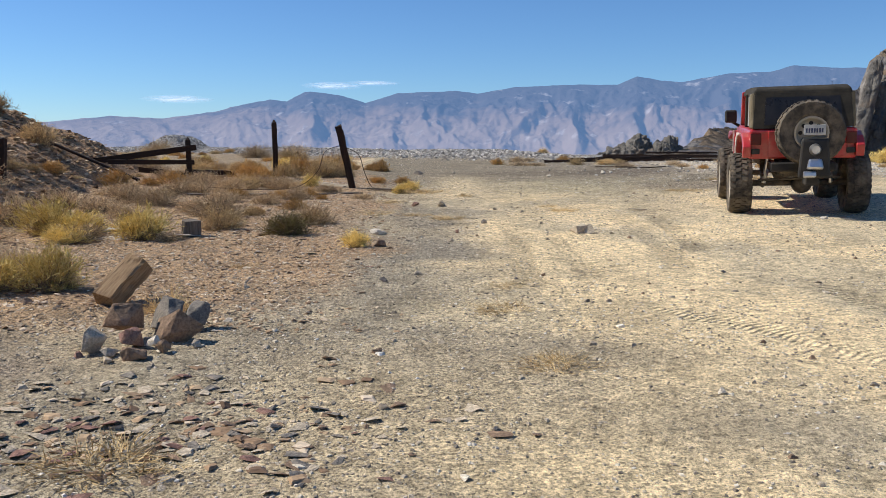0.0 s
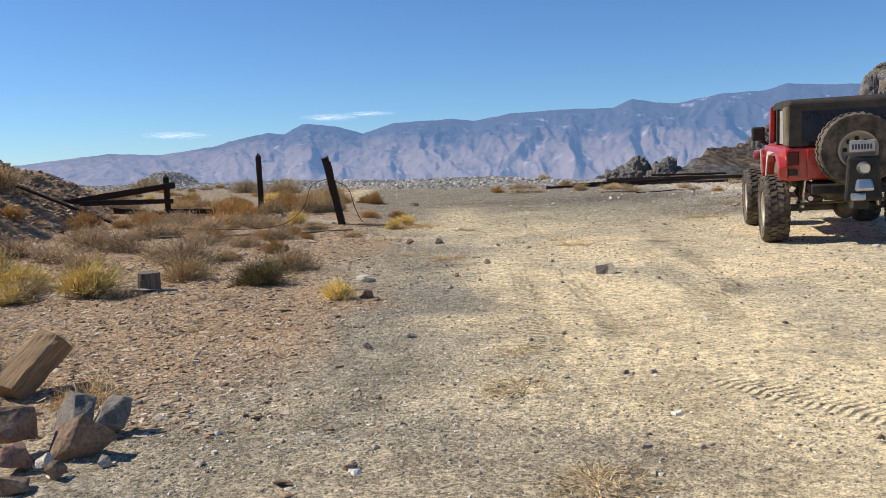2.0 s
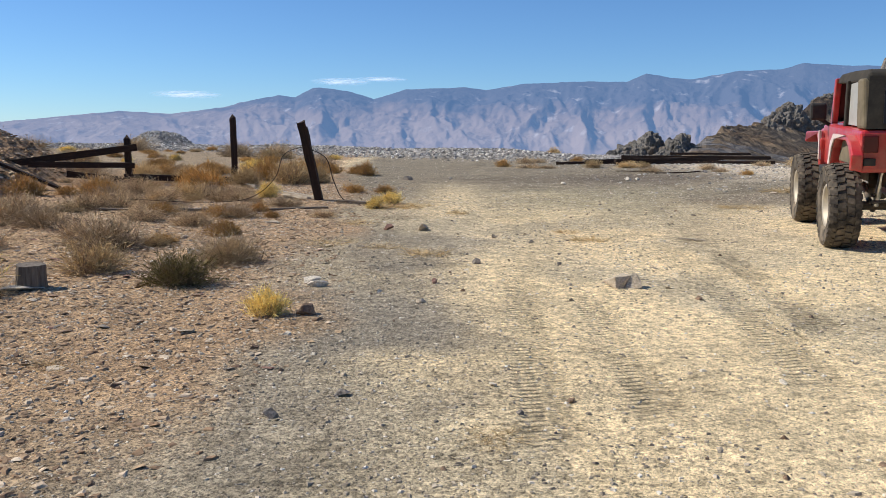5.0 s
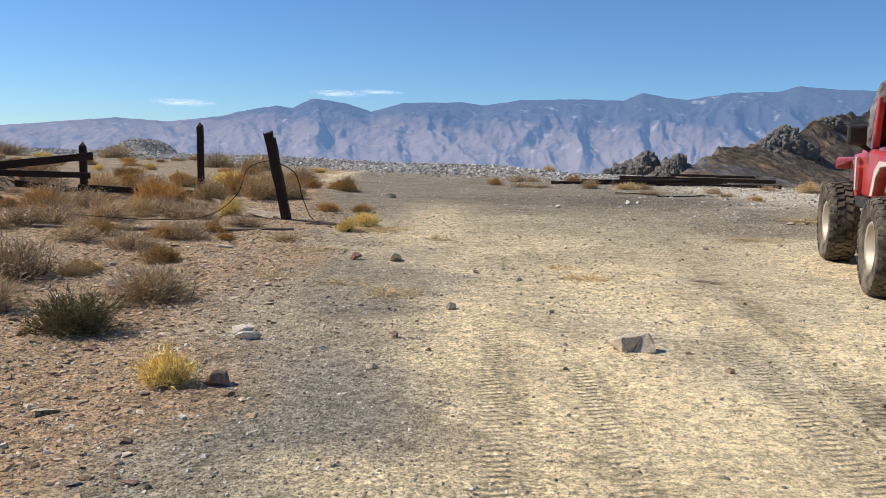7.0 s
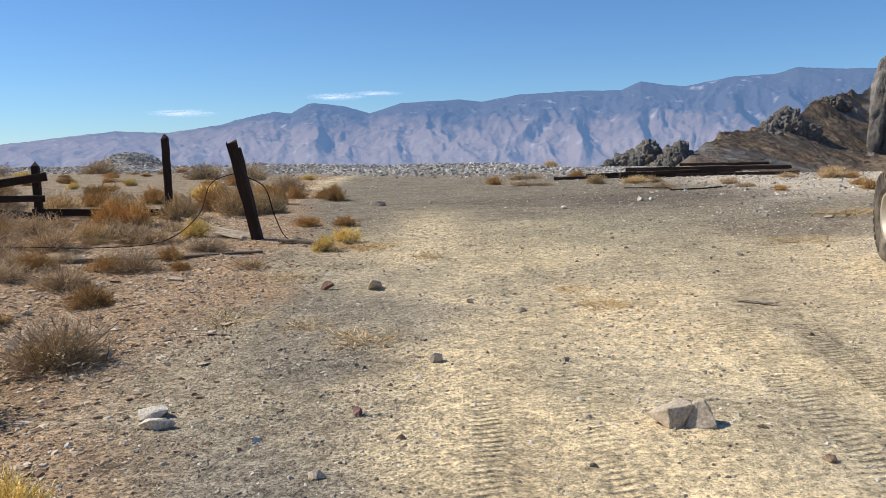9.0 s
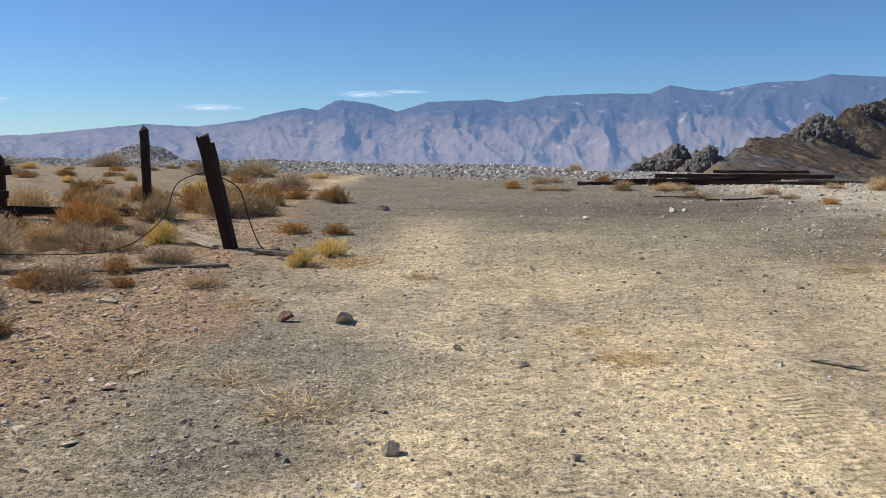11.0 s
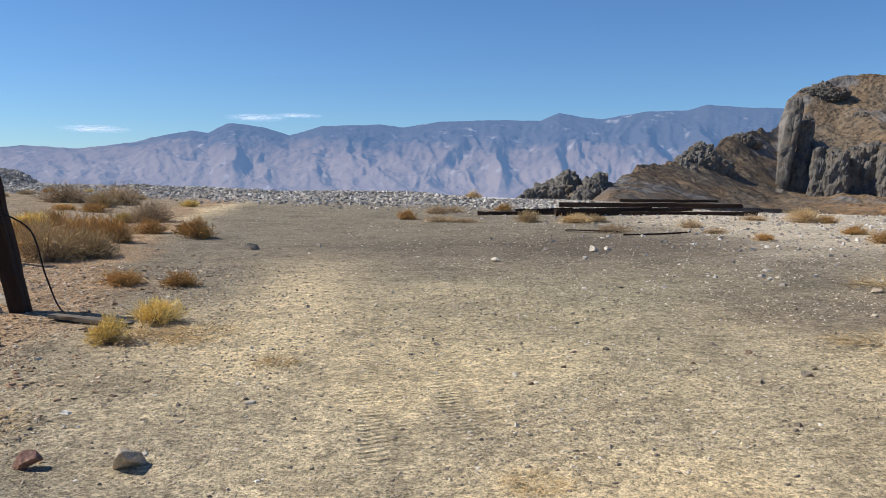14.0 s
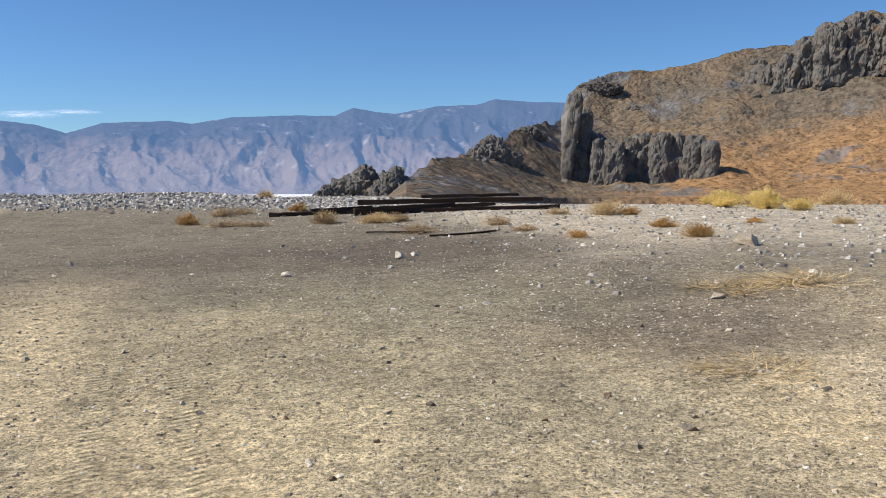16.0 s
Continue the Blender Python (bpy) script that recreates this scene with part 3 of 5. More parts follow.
def stone(x, y, size, material, seed, label, turn=0.0, sink=0.3, tilt=(0, 0), name="rock", group="loose stones on the ground", up=0.0):
    me = split_rock(name, size, material, seed)
    low = min(v.co.z for v in me.vertices)
    return tagged(place(name, me, pose(x, y, ground_at(x, y) - low - size[2] * sink + up, tilt[0], tilt[1], turn)), label, "rock", group)


# ---- fence of old timber ----
fence = tagged(new("fence"), "broken dark weathered timber fence with leaning posts", "fence")
P0, P1, P2 = on(-6.85, 23.6), on(-4.67, 24.28), on(-2.12, 20.45)
beam("post", (0.13, 0.13, 1.0), WOOD, fence, pose(*P0, 0, -1.5, 8), seed=1, point=0.1)
beam("post", (0.14, 0.14, 1.52), WOOD, fence, pose(*P1, 0, -0.8, 12), seed=2, point=0.09)
lean = between(P2 - Vector((0, 0, 0.1)), P2 + Vector((-0.33, 0.0, 1.42)))
beam("post", (0.1, 0.15, 1.5), WOOD, fence, lean @ pose(-0.057, 0, 0, 0, -1.0), "split leaning post half", seed=3, rough=0.02)
beam("post", (0.09, 0.15, 1.57), WOOD, fence, lean @ pose(0.052, 0.01, 0, 0, 1.2), "split leaning post half", seed=4, rough=0.02)
beam("post", (0.14, 0.12, 0.72), WOOD, fence, pose(*on(-8.0, 15.8, -0.05), 0, 3, 0), seed=5)
beam("rail", (0.045, 0.15, 2.75), WOOD, fence, between(P0 + Vector((0.22, -0.11, 0.82)), Vector((-9.1, 23.0, 0.95))), seed=6)
beam("rail", (0.045, 0.12, 2.2), WOOD, fence, between(P0 + Vector((0.16, -0.1, 0.42)), Vector((-8.6, 23.0, 0.92))), seed=7)
beam("rail", (0.045, 0.13, 2.35), WOOD, fence, between(P0 + Vector((-0.1, -0.09, 0.17)), P1 + Vector((-0.02, -0.1, 0.1))), seed=8)
beam("rail", (0.045, 0.13, 1.7), WOOD, fence, between(P0 + Vector((0.4, -0.16, 0.06)), P0 + Vector((-1.25, -0.3, 0.22))), seed=9)


def board(a, b, size, material, label, seed, group="fallen boards"):
    a, b = on(*a, size[0] * 0.5 + 0.015), on(*b, size[0] * 0.5 + 0.015)
    m = between(a, b)
    d = (b - a).normalized()
    side = Vector((0, 0, 1)).cross(d).normalized()
    up = d.cross(side)
    m = Matrix.Translation(a) @ Matrix((up, side, d)).transposed().to_4x4()
    return tagged(beam("fallen_board", (size[0], size[1], (b - a).length), material, None, m, "", seed), label, "board", group)


board((-5.35, 18.2), (-2.95, 18.62), (0.035, 0.11), GREY_WOOD, "grey weathered board lying in dry scrub", 11)
board((-2.9, 18.72), (-1.78, 19.08), (0.03, 0.1), GREY_WOOD, "short grey weathered board lying on gravel", 12)
board((-4.62, 24.1), (-3.9, 23.1), (0.07, 0.07), PALE, "bleached pale timber lying beside fence post", 13)
board((-3.35, 22.05), (-2.22, 20.62), (0.07, 0.06), PALE, "bleached pale timber lying at leaning post", 14)
board((-2.95, 21.2), (-2.3, 20.35), (0.04, 0.08), PALE, "short bleached plank at leaning post", 15)
board((-7.5, 21.5), (-10.6, 21.2), (0.06, 0.16), WOOD, "dark plank fallen on the shale slope", 16)
board((-1.75, 20.15), (-0.95, 19.75), (0.04, 0.09), GREY_WOOD, "thin grey board lying on gravel", 17)
iron = plain("rusty_wire", (0.05, 0.035, 0.028), 0.7, 0.6)
WIRE = iron.m
w = tagged(tube("wire", [P2 + Vector((-0.24, -0.08, 1.0)), P2 + Vector((-0.62, -0.2, 0.85)), P2 + Vector((-0.78, -0.35, 0.4)), P2 + Vector((-1.2, -0.7, 0.06)), on(-4.2, 19.5, 0.06), on(-5.2, 19.2, 0.12), on(-6.0, 19.4, 0.05)], 0.007, WIRE), "loose rusty wire hanging from leaning post", "wire")
w = tagged(tube("wire", [P2 + Vector((-0.16, -0.09, 0.95)), P2 + Vector((0.15, -0.15, 0.78)), P2 + Vector((0.3, -0.2, 0.35)), P2 + Vector((0.5, -0.3, 0.03)), on(-1.2, 20.0, 0.03), on(-0.95, 19.9, 0.02)], 0.008, WIRE), "loose rusty wire hanging from leaning post", "wire")

# ---- stack of dark timbers at the edge of the flat ----
def timber(a, b, up, size, seed, label="long dark charred timber in a low stack"):
    a, b = on(*a, up), on(*b, up)
    return tagged(beam("timber", (size, size, (b - a).length), WOOD, None, between(a, b), "", seed, rough=0.03, cuts=10), label, "timber", "stack of dark timbers")


timber((7.0, 38.6), (12.7, 38.3), 0.2, 0.13, 21)
timber((8.8, 38.2), (12.0, 38.5), 0.34, 0.08, 22)
timber((6.1, 35.0), (11.6, 34.8), 0.06, 0.12, 23)
timber((6.0, 34.5), (8.8, 35.3), 0.17, 0.1, 24)
timber((6.9, 35.6), (9.9, 35.2), 0.15, 0.09, 25)
timber((4.2, 36.5), (6.5, 36.1), 0.05, 0.11, 26)
timber((5.2, 36.0), (6.9, 36.4), 0.14, 0.08, 31)
board((5.1, 29.3), (6.0, 28.6), (0.025, 0.08), WOOD, "dark broken board lying on brown gravel", 27)
board((5.9, 28.0), (7.1, 27.9), (0.025, 0.07), WOOD, "dark broken board lying on brown gravel", 28)
board((3.2, 15.0), (3.45, 14.75), (0.015, 0.035), PALE, "pale splinter of wood on gravel", 29)

# ---- cairn, squared block and stump ----
CAIRN = [(-1.93, 6.28, (0.21, 0.15, 0.14), ROCK_BROWN, 101, 12, (4, -6), 0), (-2.44, 5.98, (0.11, 0.13, 0.12), ROCK_TAN, 103, 25, (0, 22), 0), (-2.32, 6.28, (0.14, 0.12, 0.15), ROCK_BROWN, 102, 60, (14, 10), 0.08),
         (-2.1, 6.62, (0.17, 0.14, 0.15), ROCK_GREY, 104, 140, (0, 12), 0), (-1.9, 6.62, (0.15, 0.13, 0.14), ROCK_GREY, 105, 80, (14, 0), 0), (-2.2, 6.05, (0.1, 0.09, 0.09), ROCK_RED, 106, 30, (5, 10), 0.02),
         (-2.3, 5.84, (0.09, 0.07, 0.04), ROCK_TAN, 107, 80, (0, 8), 0), (-2.1, 5.75, (0.11, 0.07, 0.06), ROCK_BROWN, 108, 20, (8, 0), 0), (-1.76, 6.1, (0.035, 0.03, 0.04), ROCK_TAN, 109, 10, (0, 0), 0), (-1.95, 5.92, (0.09, 0.06, 0.05), ROCK_BROWN, 110, 75, (0, 0), 0),
         (-2.52, 5.86, (0.05, 0.04, 0.03), ROCK_RED, 111, 40, (0, 0), 0), (-2.25, 5.68, (0.06, 0.05, 0.025), ROCK_TAN, 112, 15, (0, 0), 0), (-2.04, 6.02, (0.05, 0.05, 0.05), ROCK_WHITE, 113, 70, (0, 0), 0.03), (-2.55, 6.2, (0.07, 0.06, 0.05), ROCK_BROWN, 114, 70, (0, 0), 0)]
for x, y, sz, mat, seed, turn, tl, up in CAIRN:
    stone(x, y, sz, mat, seed, "angular brown rock in a small cairn", turn, 0.1, tl, "cairn_rock", "rocks of the cairn", up)
tan_wood = Mat("sunburnt_tan_wood", 0.85, spec=0.2)
g = tan_wood.noise(5, 8, 0.7, stretch=(7, 7, 0.6))
tan_wood.color(tan_wood.ramp(g, [(0.28, (0.1, 0.06, 0.032)), (0.5, (0.32, 0.21, 0.115)), (0.78, (0.5, 0.36, 0.21))])).bump(g, 0.9, 0.02)
tagged(beam("wood_block", (0.2, 0.2, 0.52), tan_wood.m, None, between(on(-2.9, 7.36, 0.02), on(-2.72, 7.74, 0.33), 15), "", 116, rough=0.02), "slanted tan squared timber stub beside cairn", "timber")


def stump(x, y, r, h, label):
    bm = bmesh.new()
    bmesh.ops.create_cone(bm, cap_ends=True, segments=14, radius1=r * 1.1, radius2=r, depth=h)
    for vv in bm.verts:
        vv.co.x += 0.02 * noise.noise(vv.co * 9)
        vv.co.z += 0.02 * noise.noise(vv.co * 7 + Vector((3, 3, 3)))
    bmesh.ops.bevel(bm, geom=[e for e in bm.edges if len(e.link_faces) == 2 and e.calc_face_angle(0) > 1], offset=0.012, segments=1)
    return tagged(part("stump", bm, GREY_WOOD, None, "", pose(x, y, ground_at(x, y) + h * 0.45, 4, 3)), label, "stump")


stump(-3.47, 11.95, 0.13, 0.24, "short weathered grey wooden stump in soil")
CONCRETE = rock_mat("pale_concrete", (0.5, 0.45, 0.37), (0.66, 0.6, 0.5), (0.5, 0.4, 0.28), 3.0)
for x, y, sz, seed, turn in ((-4.8, 12.3, (0.42, 0.3, 0.05), 121, 20), (-3.5, 11.75, (0.24, 0.2, 0.04), 122, 50), (-4.45, 11.6, (0.3, 0.2, 0.04), 123, 0)):
    stone(x, y, sz, CONCRETE, seed, "flat pale slab flush with the soil", turn, 0.2, (0, 0), "stone_slab", "pale slabs in the scrub")

# ---- single stones ----
SINGLES = [(1.9, 11.95, (0.2, 0.13, 0.14), ROCK_TAN, 131, 15, "tan grey rock on dusty road"), (2.02, 11.93, (0.13, 0.12, 0.14), ROCK_TAN, 132, 70, "brown rock beside tan rock on road"),
           (-0.97, 12.35, (0.16, 0.11, 0.06), ROCK_WHITE, 133, 20, "flat cream stone on shale"), (-0.9, 12.15, (0.17, 0.1, 0.05), ROCK_WHITE, 134, -20, "flat cream stone on shale"),
           (0.63, 13.35, (0.07, 0.06, 0.06), ROCK_GREY, 135, 0, "dark stone on dusty road"), (-0.03, 16.26, (0.14, 0.1, 0.1), ROCK_TAN, 136, 30, "tan grey rock on gravel"),
           (-0.52, 16.3, (0.11, 0.08, 0.08), ROCK_RED, 137, 10, "reddish brown stone on gravel"), (-2.3, 17.0, (0.16, 0.1, 0.03), ROCK_TAN, 138, 0, "flat tan slab on shale"),
           (-2.57, 14.1, (0.19, 0.13, 0.04), ROCK_GREY, 139, 10, "flat grey slab on shale"), (-0.76, 26.2, (0.22, 0.12, 0.09), ROCK_GREY, 140, 10, "grey flat rock on dark gravel"),
           (4.6, 25.2, (0.11, 0.09, 0.09), ROCK_WHITE, 141, 10, "white stone on brown gravel"), (4.85, 25.3, (0.12, 0.08, 0.06), ROCK_WHITE, 142, 40, "white stone on brown gravel"),
           (8.95, 23.5, (0.3, 0.2, 0.17), ROCK_TAN, 143, 0, "pale rounded boulder on gravel"), (1.63, 4.94, (0.045, 0.035, 0.035), ROCK_WHITE, 144, 0, "small white stone on gravel"),
           (-0.78, 10.95, (0.15, 0.1, 0.09), ROCK_BROWN, 145, 40, "brown rock beside yellow brush"), (-3.05, 15.2, (0.1, 0.08, 0.05), ROCK_TAN, 146, 0, "flat tan stone on shale"),
           (-4.1, 9.0, (0.14, 0.11, 0.09), ROCK_BROWN, 147, 0, "brown rock beside yellow brush"), (-3.6, 7.4, (0.1, 0.07, 0.05), ROCK_BROWN, 148, 20, "brown flat stone on soil"),
           (5.7, 13.0, (0.09, 0.07, 0.05), ROCK_WHITE, 149, 0, "white stone on dusty ground"), (0.2, 12.3, (0.05, 0.045, 0.04), ROCK_RED, 150, 0, "small reddish stone on gravel"),
           (1.35, 14.9, (0.05, 0.04, 0.035), ROCK_GREY, 151, 0, "small grey stone on gravel"), (0.1, 11.4, (0.06, 0.04, 0.03), ROCK_TAN, 152, 0, "small tan stone on gravel"),
           (0.9, 15.3, (0.05, 0.04, 0.035), ROCK_GREY, 153, 0, "small grey stone on gravel"), (2.45, 11.4, (0.05, 0.04, 0.03), ROCK_BROWN, 154, 0, "small brown stone on road"),
           (-0.6, 8.6, (0.07, 0.05, 0.04), ROCK_GREY, 155, 0, "dark stone on gravel"), (-0.25, 8.95, (0.08, 0.05, 0.035), ROCK_GREY, 156, 0, "dark stone on gravel"), (-0.45, 5.95, (0.06, 0.04, 0.03), ROCK_BROWN, 157, 0, "dark stone on gravel"),
           (2.55, 5.0, (0.03, 0.025, 0.025), ROCK_GREY, 158, 0, "small grey stone on gravel"), (4.1, 17.6, (0.06, 0.05, 0.04), ROCK_GREY, 159, 0, "grey stone on dark gravel"), (6.4, 20.6, (0.12, 0.09, 0.04), ROCK_TAN, 160, 0, "flat pale stone on gravel"),
           (0.3, 26.6, (0.09, 0.07, 0.05), ROCK_TAN, 161, 0, "tan stone on dark gravel"), (2.9, 24.1, (0.1, 0.07, 0.06), ROCK_WHITE, 162, 0, "white stone on brown gravel"), (4.0, 18.3, (0.04, 0.035, 0.03), ROCK_BROWN, 163, 0, "small brown stone on gravel"), (1.5, 13.3, (0.04, 0.03, 0.03), ROCK_GREY, 164, 0, "small grey stone on road")]
for x, y, sz, mat, seed, turn, label in SINGLES:
    stone(x, y, [0.75 * k for k in sz], mat, seed, label, turn, 0.2, (random.uniform(-8, 8), random.uniform(-8, 8)))

# ---- outcrops of dark rock ----
def outcrop(bearing, dist, elev, wide, tall, seed, label, deep=None, lumps=5):
    """A jagged crag built of several merged blocks; bearing and elevation from the turning place."""
    rng = random.Random(seed)
    cx, cy = CX + dist * math.sin(radians(bearing)), CY + dist * math.cos(radians(bearing))
    topz = 1.79 + dist * math.tan(radians(elev))
    rock = tagged(new("rock_outcrop"), label, "rock outcrop", "dark crags")
    rock.matrix_basis = pose(cx, cy, topz - tall, 0, 0, -bearing)
    for i in range(lumps):
        fx = (i + 0.5) / lumps - 0.5
        b2 = bmesh.new()
        bmesh.ops.create_icosphere(b2, subdivisions=5 if lumps > 2 else 4, radius=1)
        hgt = tall * (1 - 1.2 * abs(fx) ** 1.5 - (rng.uniform(0.05, 0.25) if i != lumps // 2 else 0))
        sx, sy = wide * rng.uniform(0.3, 0.4), (deep or wide * 0.5) * rng.uniform(0.45, 0.7)
        ox, oy = fx * wide * 0.85, rng.uniform(-0.15, 0.15) * wide
        off = Vector((rng.uniform(0, 90), rng.uniform(0, 90), 3))
        for vv in b2.verts:
            p = vv.co.copy()
            q = Vector((p.x * sx + ox, p.y * sy + oy, p.z * hgt))
            cell = noise.voronoi(q * (3.6 / tall) + off)[0]
            cel2 = noise.voronoi(q * (9.5 / tall) + off)[0]
            k = 0.85 + 0.36 * min(cell[1] - cell[0], 0.7) + 0.16 * min(cel2[1] - cel2[0], 0.6) + 0.16 * noise.fractal(q * (3 / tall) + off, 0.8, 2.1, 5)
            vv.co = Vector((ox + p.x * sx * k, oy + p.y * sy * k, p.z * hgt * (0.4 + 0.6 * k)))
        high = max(vv.co.z for vv in b2.verts)
        for vv in b2.verts:
            vv.co.z += hgt - high
        part("boulder", b2, ROCK_DARK, rock)
    return rock


outcrop(12.75, 196, 0.66, 12.5, 8.0, 201, "jagged dark volcanic rock outcrop on the rim", 10.0, 6)
outcrop(14.75, 192, 0.6, 8.0, 7.4, 202, "rounded dark volcanic rock knob on the rim", 7.0, 4)
outcrop(10.5, 190, -0.72, 5.0, 4.0, 203, "small dark rock beside larger outcrop", 4.0, 3)
outcrop(14.0, 182, -0.5, 4.5, 4.5, 211, "low dark boulder before larger outcrop", 4.0, 2)
outcrop(21.3, 306, 2.5, 15.0, 10.0, 204, "dark jagged crag on the hill ridge", 8.0, 5)
outcrop(20.0, 282, 1.5, 11.0, 9.0, 205, "dark jagged crag on the hill ridge", 8.0, 4)
outcrop(23.6, 372, 3.08, 13.0, 5.5, 206, "dark crag on the hill ridge", 7.0, 4)
outcrop(17.75, 248, 1.0, 3.6, 2.6, 207, "small dark crag on the hill ridge", 3.0, 3)
outcrop(19.2, 258, 0.35, 9.0, 5.5, 208, "dark broken rocks below the hill ridge", 6.0, 4)
outcrop(28.2, 440, 6.05, 16.0, 6.0, 210, "dark crag on top of the cliff", 8.0, 5)


def cliff(columns, dist, label, seed):
    """A rock wall of upright jointed blocks; each column: bearing, top and foot in degrees, width in degrees."""
    rng = random.Random(seed)
    rock = tagged(new("cliff"), label, "cliff", "dark crags")
    b0 = columns[0][0]
    rock.matrix_basis = pose(CX + dist * math.sin(radians(b0)), CY + dist * math.cos(radians(b0)), 1.79 + dist * math.tan(radians(columns[0][2])))
    home = rock.matrix_basis.inverted()
    for bearing, hi_, lo_, wide in columns:
        d = dist * rng.uniform(0.985, 1.012)
        z1, z0 = 1.79 + d * math.tan(radians(hi_)), 1.79 + d * math.tan(radians(lo_)) - 2.5
        z0 -= 8
        half, sx, sy = (z1 - z0) / 2, d * radians(wide) * 0.62, d * radians(wide) * rng.uniform(0.6, 0.85)
        bm = bmesh.new()
        bmesh.ops.create_icosphere(bm, subdivisions=5, radius=1)
        off = Vector((rng.uniform(0, 90), rng.uniform(0, 90), 3))
        for vv in bm.verts:
            p = vv.co.copy()
            p = p / (abs(p.x) ** 3.4 + abs(p.y) ** 3.4 + abs(p.z) ** 3.4) ** (1 / 3.4)
            q = Vector((p.x * sx, p.y * sy, p.z * half))
            w1, w2 = noise.voronoi(Vector((q.x, q.y, q.z * 0.5)) * 0.2 + off)[0], noise.voronoi(q * 0.55 + off)[0]
            k = 0.86 + 0.3 * min(w1[1] - w1[0], 0.7) + 0.15 * min(w2[1] - w2[0], 0.6) + 0.26 * noise.fractal(q * 0.16 + off, 0.8, 2.1, 5)
            vv.co = Vector((q.x * k + 0.14 * q.z, q.y * k + 0.2 * q.z, q.z * (0.55 + 0.45 * k)))
        b_ = radians(bearing)
        part("cliff_block", bm, ROCK_DARK, rock, "", home @ pose(CX + d * math.sin(b_), CY + d * math.cos(b_), (z0 + z1) / 2, 0, 0, -bearing + rng.uniform(-14, 24)))
    return rock


cliff([(26.45, 5.2, 1.5, 0.7), (26.35, 3.2, -1.3, 0.8), (27.1, 4.2, 0.5, 0.9), (27.2, 2.8, -1.2, 1.2), (28.1, 2.3, -1.2, 1.2), (29.0, 1.9, -1.2, 1.2), (29.9, 2.1, -0.7, 1.1), (30.9, 2.45, -0.4, 1.2), (31.9, 2.5, -0.4, 1.2), (32.9, 2.3, -0.2, 1.2), (34.0, 2.25, 0.3, 1.2), (35.0, 1.9, 0.9, 0.9)], 325, "dark grey jointed cliff below the brown slope", 221)
cliff([(37.4, 6.1, 4.5, 1.0), (38.3, 6.4, 4.7, 1.1), (39.4, 7.1, 5.1, 1.2), (40.5, 8.0, 5.4, 1.3), (41.7, 8.7, 5.6, 1.4), (43.0, 9.15, 5.8, 1.5), (44.3, 8.9, 6.1, 1.5), (45.8, 9.1, 6.3, 1.6)], 446, "dark grey cliff on the hill crest", 222)
rng = random.Random(223)
for _ in range(34):
    col_, row_ = rng.randrange(200, 430), rng.randrange(110, 215)
    dist = float(HR[row_, col_])
    outcrop(float(ha[col_]), dist, math.degrees(math.atan2(float(HZ[row_, col_]) + rng.uniform(0.6, 2.0) - 1.79, dist)), rng.uniform(4, 9), rng.uniform(3.0, 4.5), rng.randint(300, 900), "dark rock breaking out of the hillside", 4.0, 2)


# ---- desert shrubs ----
def ribbons(origin, direction, length, width, droop, rng, segs=3):
    """Thin curved blades, all at once: arrays of n starts, ways, lengths and widths."""
    n = len(length)
    side = np.cross(direction, rng.normal(size=(n, 3)))
    side /= np.linalg.norm(side, axis=1, keepdims=True) + 1e-9
    bend = rng.normal(size=(n, 3)) * 0.18
    bend[:, 2] -= droop
    vs = []
    for k in range(segs + 1):
        t = k / segs
        c = origin + direction * (length * t)[:, None] + bend * (length * t * t)[:, None]
        wd = (width * (1 - 0.75 * t))[:, None]
        vs += [c - side * wd, c + side * wd]
    V = np.stack(vs, 1)
    k = 2 * (segs + 1)
    tri = []
    for i in range(segs):
        a = 2 * i
        tri += [(a, a + 1, a + 3), (a, a + 3, a + 2)]
    T = (np.arange(n) * k)[:, None, None] + np.array(tri)[None]
    return V.reshape(-1, 3), T.reshape(-1, 3)


